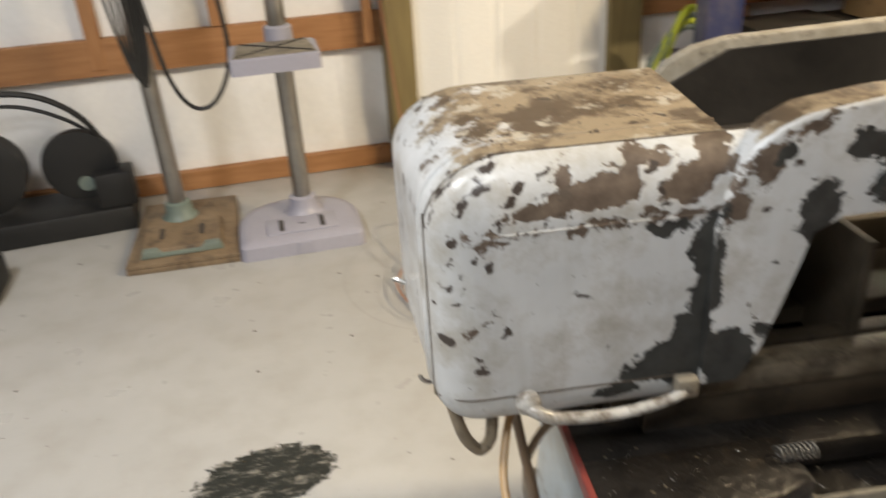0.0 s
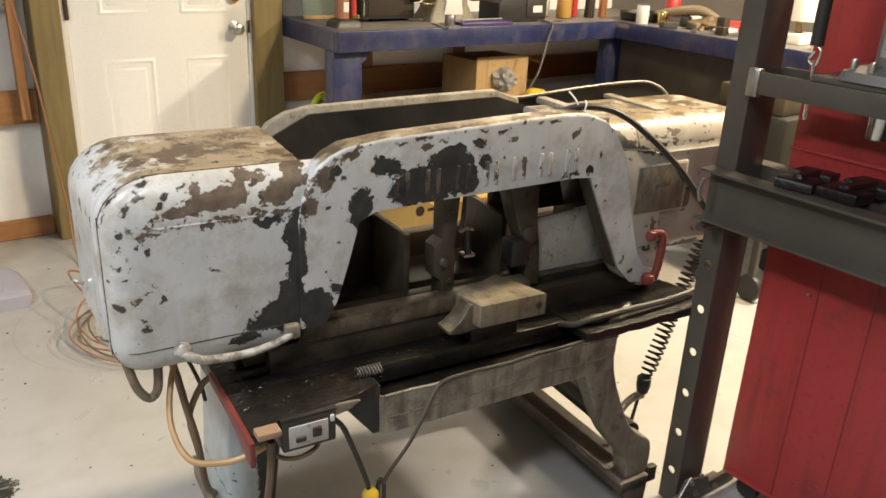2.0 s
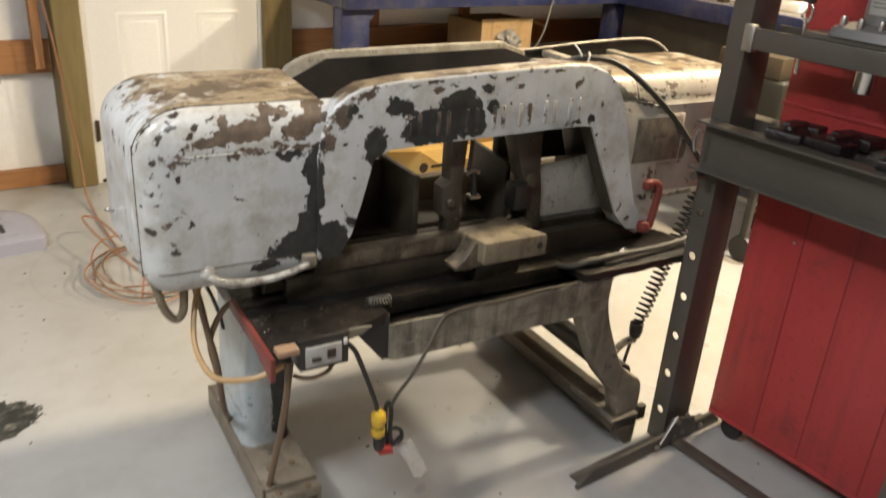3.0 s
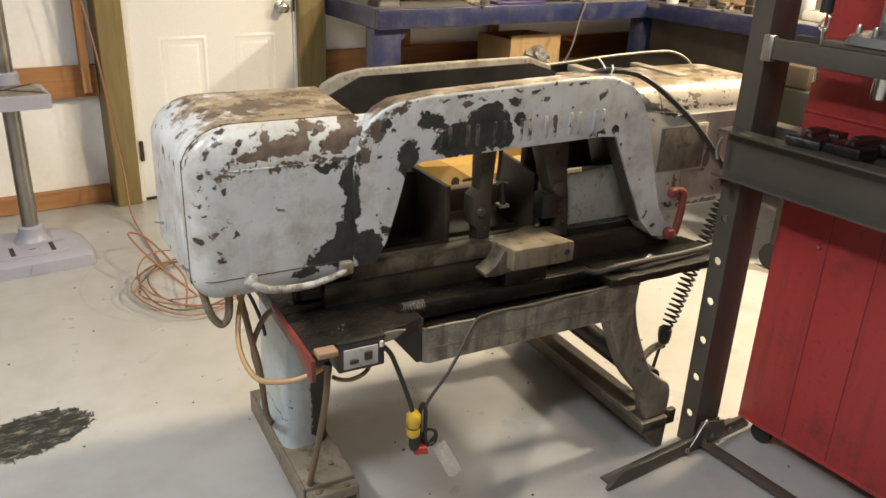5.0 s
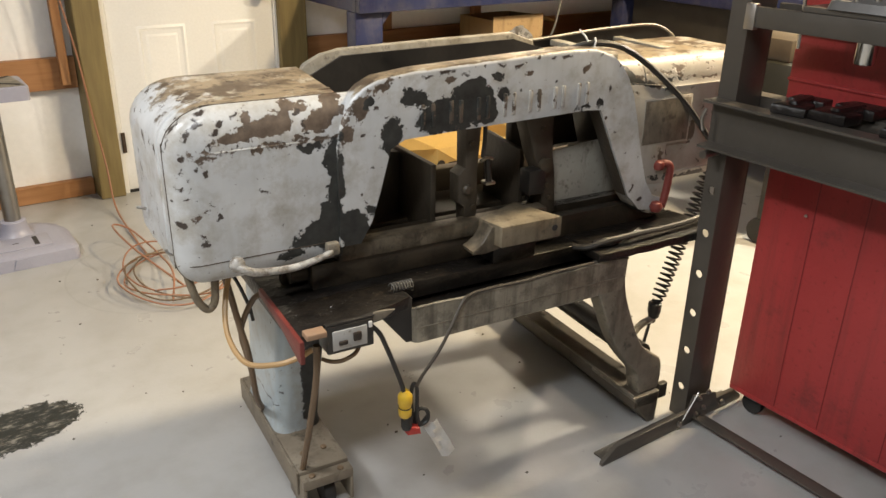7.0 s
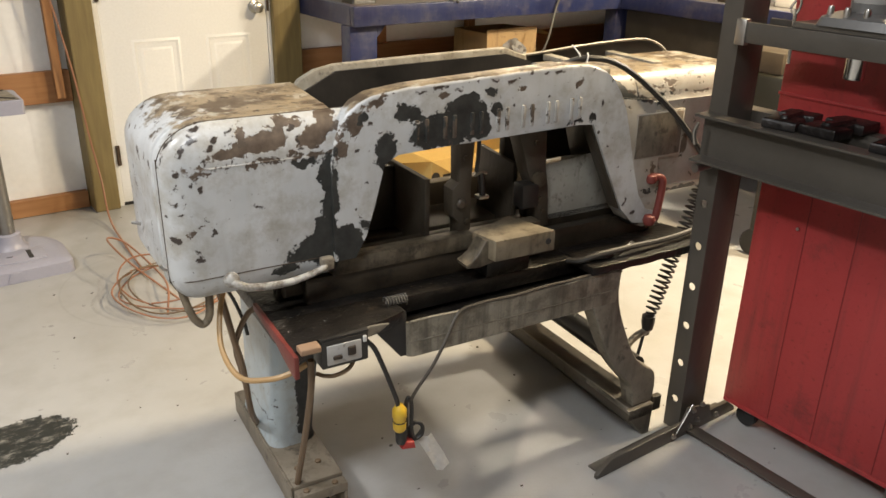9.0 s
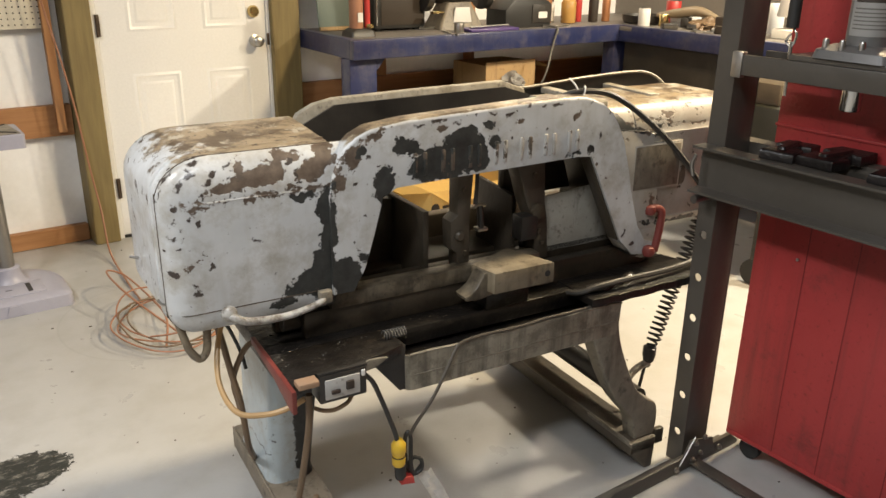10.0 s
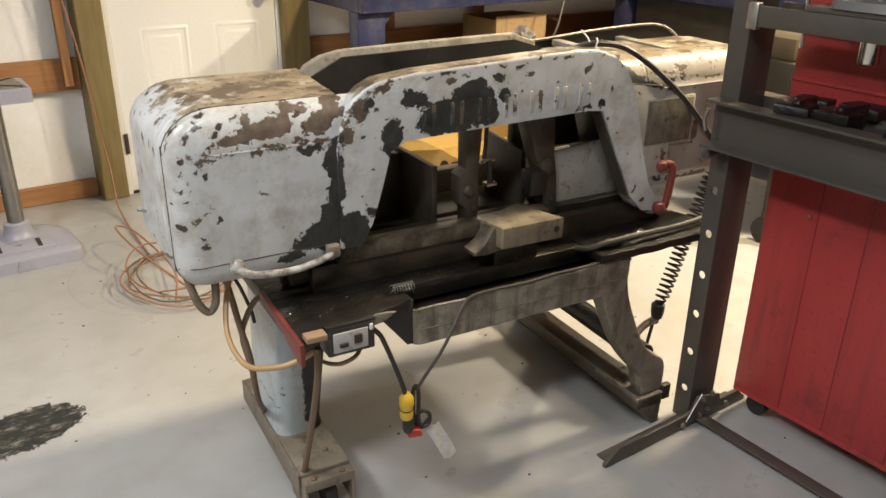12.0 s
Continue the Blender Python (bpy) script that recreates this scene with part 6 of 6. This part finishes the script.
part("collar", lathe([(0.075, 0.062), (0.062, 0.075), (0.052, 0.10), (0.05, 0.125), (0.04, 0.13)], 0.02, 0.045, 0, 28), M_WHITEP, ped)
part("column", lathe([(0.033, 0.10), (0.033, 1.5)], 0.02, 0.045, 0, 28), M_STEEL, ped)
table = part("table", loft([(0.667, rounded(-0.155, 0.14, -0.205, 0.015, (0.012,) * 4)), (0.717, rounded(-0.155, 0.14, -0.205, 0.015, (0.012,) * 4)), (0.721, rounded(-0.15, 0.135, -0.20, 0.01, (0.012,) * 4))]), M_WHITEP, ped)
part("table_face", prism([(-0.143, -0.195), (0.128, -0.195), (0.11, 0.005), (-0.125, 0.005)], 0.7212, 0.724, "z", 0.001), M_GRIME, table)
for a, c in (((-0.13, -0.185), (0.10, -0.005)), ((0.115, -0.185), (-0.115, -0.005))):
    part("groove", tube([(a[0], a[1], 0.724), (c[0], c[1], 0.724)], 0.004, 6, 2), M_HOLE, table)
part("table_collar", lathe([(0.05, 0.705), (0.048, 0.765), (0.04, 0.77)], 0.02, 0.045, 0, 24), M_WHITEP, ped)

old = thing("drill_stand", pose(-0.235, 3.02, 0), "old drill press stand bolted to a plywood board", "drill press")
board = part("board", prism([(-0.19, -0.235), (0.205, -0.255), (0.20, 0.29), (-0.16, 0.31)], 0.0, 0.02, "z", 0.002), M_OLDBOARD, old)
part("board_ply", prism([(-0.19, -0.235), (0.205, -0.255), (0.20, 0.29), (-0.16, 0.31)], 0.021, 0.036, "z", 0.002), M_OLDBOARD, old)
foot = part("foot", loft([(0.036, rounded(-0.14, 0.15, -0.19, 0.16, (0.02, 0.02, 0.12, 0.12))), (0.062, rounded(-0.13, 0.14, -0.18, 0.15, (0.02, 0.02, 0.11, 0.11)))]), M_OLDBOARD, old)
part("front_rim", prism([(-0.14, 0.037), (0.15, 0.037), (0.14, 0.066), (0.09, 0.066), (0.07, 0.05), (-0.06, 0.05), (-0.08, 0.066), (-0.13, 0.066)], -0.2, -0.165, "y", 0.004), M_GREEN, foot)
for x in (-0.07, 0.075):
    part("slot", box(x - 0.007, x + 0.007, -0.10, -0.01, 0.0622, 0.064, 0.0), M_HOLE, foot)
part("collar", lathe([(0.07, 0.06), (0.055, 0.075), (0.048, 0.12), (0.04, 0.125)], -0.01, 0.10, 0, 24), M_GREEN, old)
part("column", tube([(-0.01, 0.10, 0.10), (-0.025, 0.10, 1.45)], 0.032, 20, 2), M_STEEL, old)
part("looped_cable", tube([(-0.02, 0.06, 1.25), (0.02, 0.05, 0.9), (0.06, 0.05, 0.62), (0.12, 0.06, 0.495), (0.20, 0.06, 0.50), (0.27, 0.06, 0.62), (0.28, 0.06, 0.78), (0.24, 0.06, 1.0), (0.1, 0.06, 1.25)], 0.008, 8), M_RUBBER, old, "black looped power cable")
for k in range(4):
    part("looped_cable", tube([(-0.10 + 0.014 * k, 0.05, 1.2), (-0.095 + 0.02 * k, 0.045, 0.92), (-0.055 + 0.008 * k, 0.045, 0.66 - 0.012 * k), (-0.03 + 0.008 * k, 0.05, 0.66 - 0.012 * k), (-0.015 + 0.012 * k, 0.05, 0.9), (-0.02, 0.05, 1.2)], 0.006, 6), M_RUBBER, old)

M_SAWBLACK = worn("dull_black_paint", (0.006, 0.006, 0.006), (0.013, 0.0125, 0.012), 0.6, big=8)
cs = thing("chop_saw", pose(-0.70, 3.20, 0, 0, 0, 4), "black abrasive chop saw on the floor by the wall", "chop saw")
part("base", box(-0.45, 0.28, -0.03, 0.26, 0.0, 0.10, 0.012), M_SAWBLACK, cs)
part("wheel_guard", lathe([(0.10, -0.03), (0.135, -0.025), (0.14, 0.0), (0.135, 0.025), (0.10, 0.03)], 0.12, 0.06, 0.27, 32, "y"), M_SAWBLACK, cs)
part("motor", lathe([(0.05, 0.0), (0.06, 0.02), (0.06, 0.16), (0.045, 0.18)], 0.13, 0.09, 0.27, 20, "y"), M_BLACKIRON, cs)
part("vise", box(0.16, 0.30, -0.02, 0.10, 0.10, 0.24, 0.01), M_SAWBLACK, cs)
part("badge", lathe([(0.03, 0.0), (0.03, -0.003)], 0.13, 0.028, 0.2, 16, "y"), M_GREEN, cs)
part("arm", tube([(0.24, 0.06, 0.30), (0.16, 0.05, 0.46), (0.02, 0.04, 0.56), (-0.16, 0.03, 0.58), (-0.3, 0.03, 0.52)], 0.012, 8), M_SAWBLACK, cs)
part("arm", tube([(0.22, 0.09, 0.34), (0.10, 0.08, 0.45), (-0.06, 0.08, 0.52), (-0.25, 0.07, 0.52)], 0.008, 8), M_SAWBLACK, cs)
part("rear_housing", lathe([(0.11, -0.06), (0.15, -0.05), (0.15, 0.05), (0.11, 0.06)], -0.22, 0.08, 0.28, 28, "y"), M_SAWBLACK, cs)
bk = thing("black_case", pose(-1.02, 2.8, 0), "black tool case standing on the floor", "tool case")
part("shell", box(-0.18, 0.19, -0.1, 0.12, 0.0, 0.13, 0.02), M_SAWBLACK, bk)
part("handle", tube([(-0.06, -0.1, 0.06), (-0.05, -0.13, 0.06), (0.06, -0.13, 0.06), (0.07, -0.1, 0.06)], 0.01, 8), M_SAWBLACK, bk)

# ---- pegboard and hoses ----
peg = thing("pegboard", pose(0, 0, 0), "cream perforated pegboard on the wall", "pegboard")
part("sheet", box(-0.75, 0.622, 3.502, 3.508, 1.03, 1.85, 0.001), M_PEG, peg)
dots = bmesh.new()
for i in range(26):
    for j in range(10):
        x, z = 0.61 - i * 0.0254, 1.048 + j * 0.0254
        c = [dots.verts.new((x + 0.0038 * math.cos(a * math.pi / 3), 3.5012, z + 0.0038 * math.sin(a * math.pi / 3))) for a in range(6)]
        dots.faces.new(c)
tagged(part("holes", dots, M_HOLE, peg), kind="stuff")

air = thing("air_hose", pose(0, 0, 0), "orange air hose hanging down the wall and coiled on the floor", "air hose")
down = [(0.57, 3.40, 1.3), (0.59, 3.40, 1.12), (0.62, 3.40, 0.95), (0.655, 3.395, 0.70), (0.68, 3.39, 0.42), (0.70, 3.36, 0.18), (0.68, 3.2, 0.03), (0.66, 2.85, 0.008), (0.65, 2.6, 0.008)]
part("hose_run", tube(down, 0.0045, 8), M_ORANGE, air)
rnd = random.Random(11)
for k in range(5):
    cx, cy = 0.69 + rnd.uniform(-0.03, 0.05), 2.33 + rnd.uniform(-0.06, 0.06)
    rx, ry = rnd.uniform(0.14, 0.2), rnd.uniform(0.2, 0.27)
    ring = []
    for a in range(13):
        t = 2 * math.pi * a / 12 + k
        lift = 0.01 + 0.014 * k * 0.5 + 0.012 * (1 + math.sin(2 * t + k))
        ring.append((cx + rx * math.cos(t) * (1 + rnd.uniform(-0.06, 0.06)), cy + ry * math.sin(t) * (1 + rnd.uniform(-0.05, 0.05)), lift))
    part("coil", tube(ring, 0.0034, 7, 6), M_ORANGE if k % 2 == 0 else M_OLDHOSE, air)
part("coil", tube([(0.68, 2.25, 0.01), (0.58, 2.5, 0.09), (0.56, 2.75, 0.11), (0.64, 2.80, 0.06), (0.68, 2.55, 0.03), (0.66, 2.3, 0.05), (0.6, 2.12, 0.02)], 0.0042, 7), M_ORANGE, air)

# crumbs and flakes on the floor
rnd = random.Random(23)
b = bmesh.new()
for k in range(150):
    x, y = rnd.uniform(-1.2, 2.2), rnd.uniform(0.35, 3.3)
    r, turn = rnd.uniform(0.0015, 0.0048), rnd.uniform(0, 6.28)
    pts = [(x + r * rnd.uniform(0.5, 1.3) * math.cos(turn + a * 1.2566), y + r * rnd.uniform(0.4, 1.2) * math.sin(turn + a * 1.2566)) for a in range(5)]
    top = [b.verts.new((px, py, 0.0012 + r * 0.25)) for px, py in pts]
    low = [b.verts.new((px, py, 0.0002)) for px, py in pts]
    b.faces.new(top)
    for a in range(5):
        b.faces.new((low[a], low[(a + 1) % 5], top[(a + 1) % 5], top[a]))
tagged(part("floor_crumbs", b, M_BROWNOIL), "scattered dark crumbs and flakes on the floor", "debris", "", "stuff")
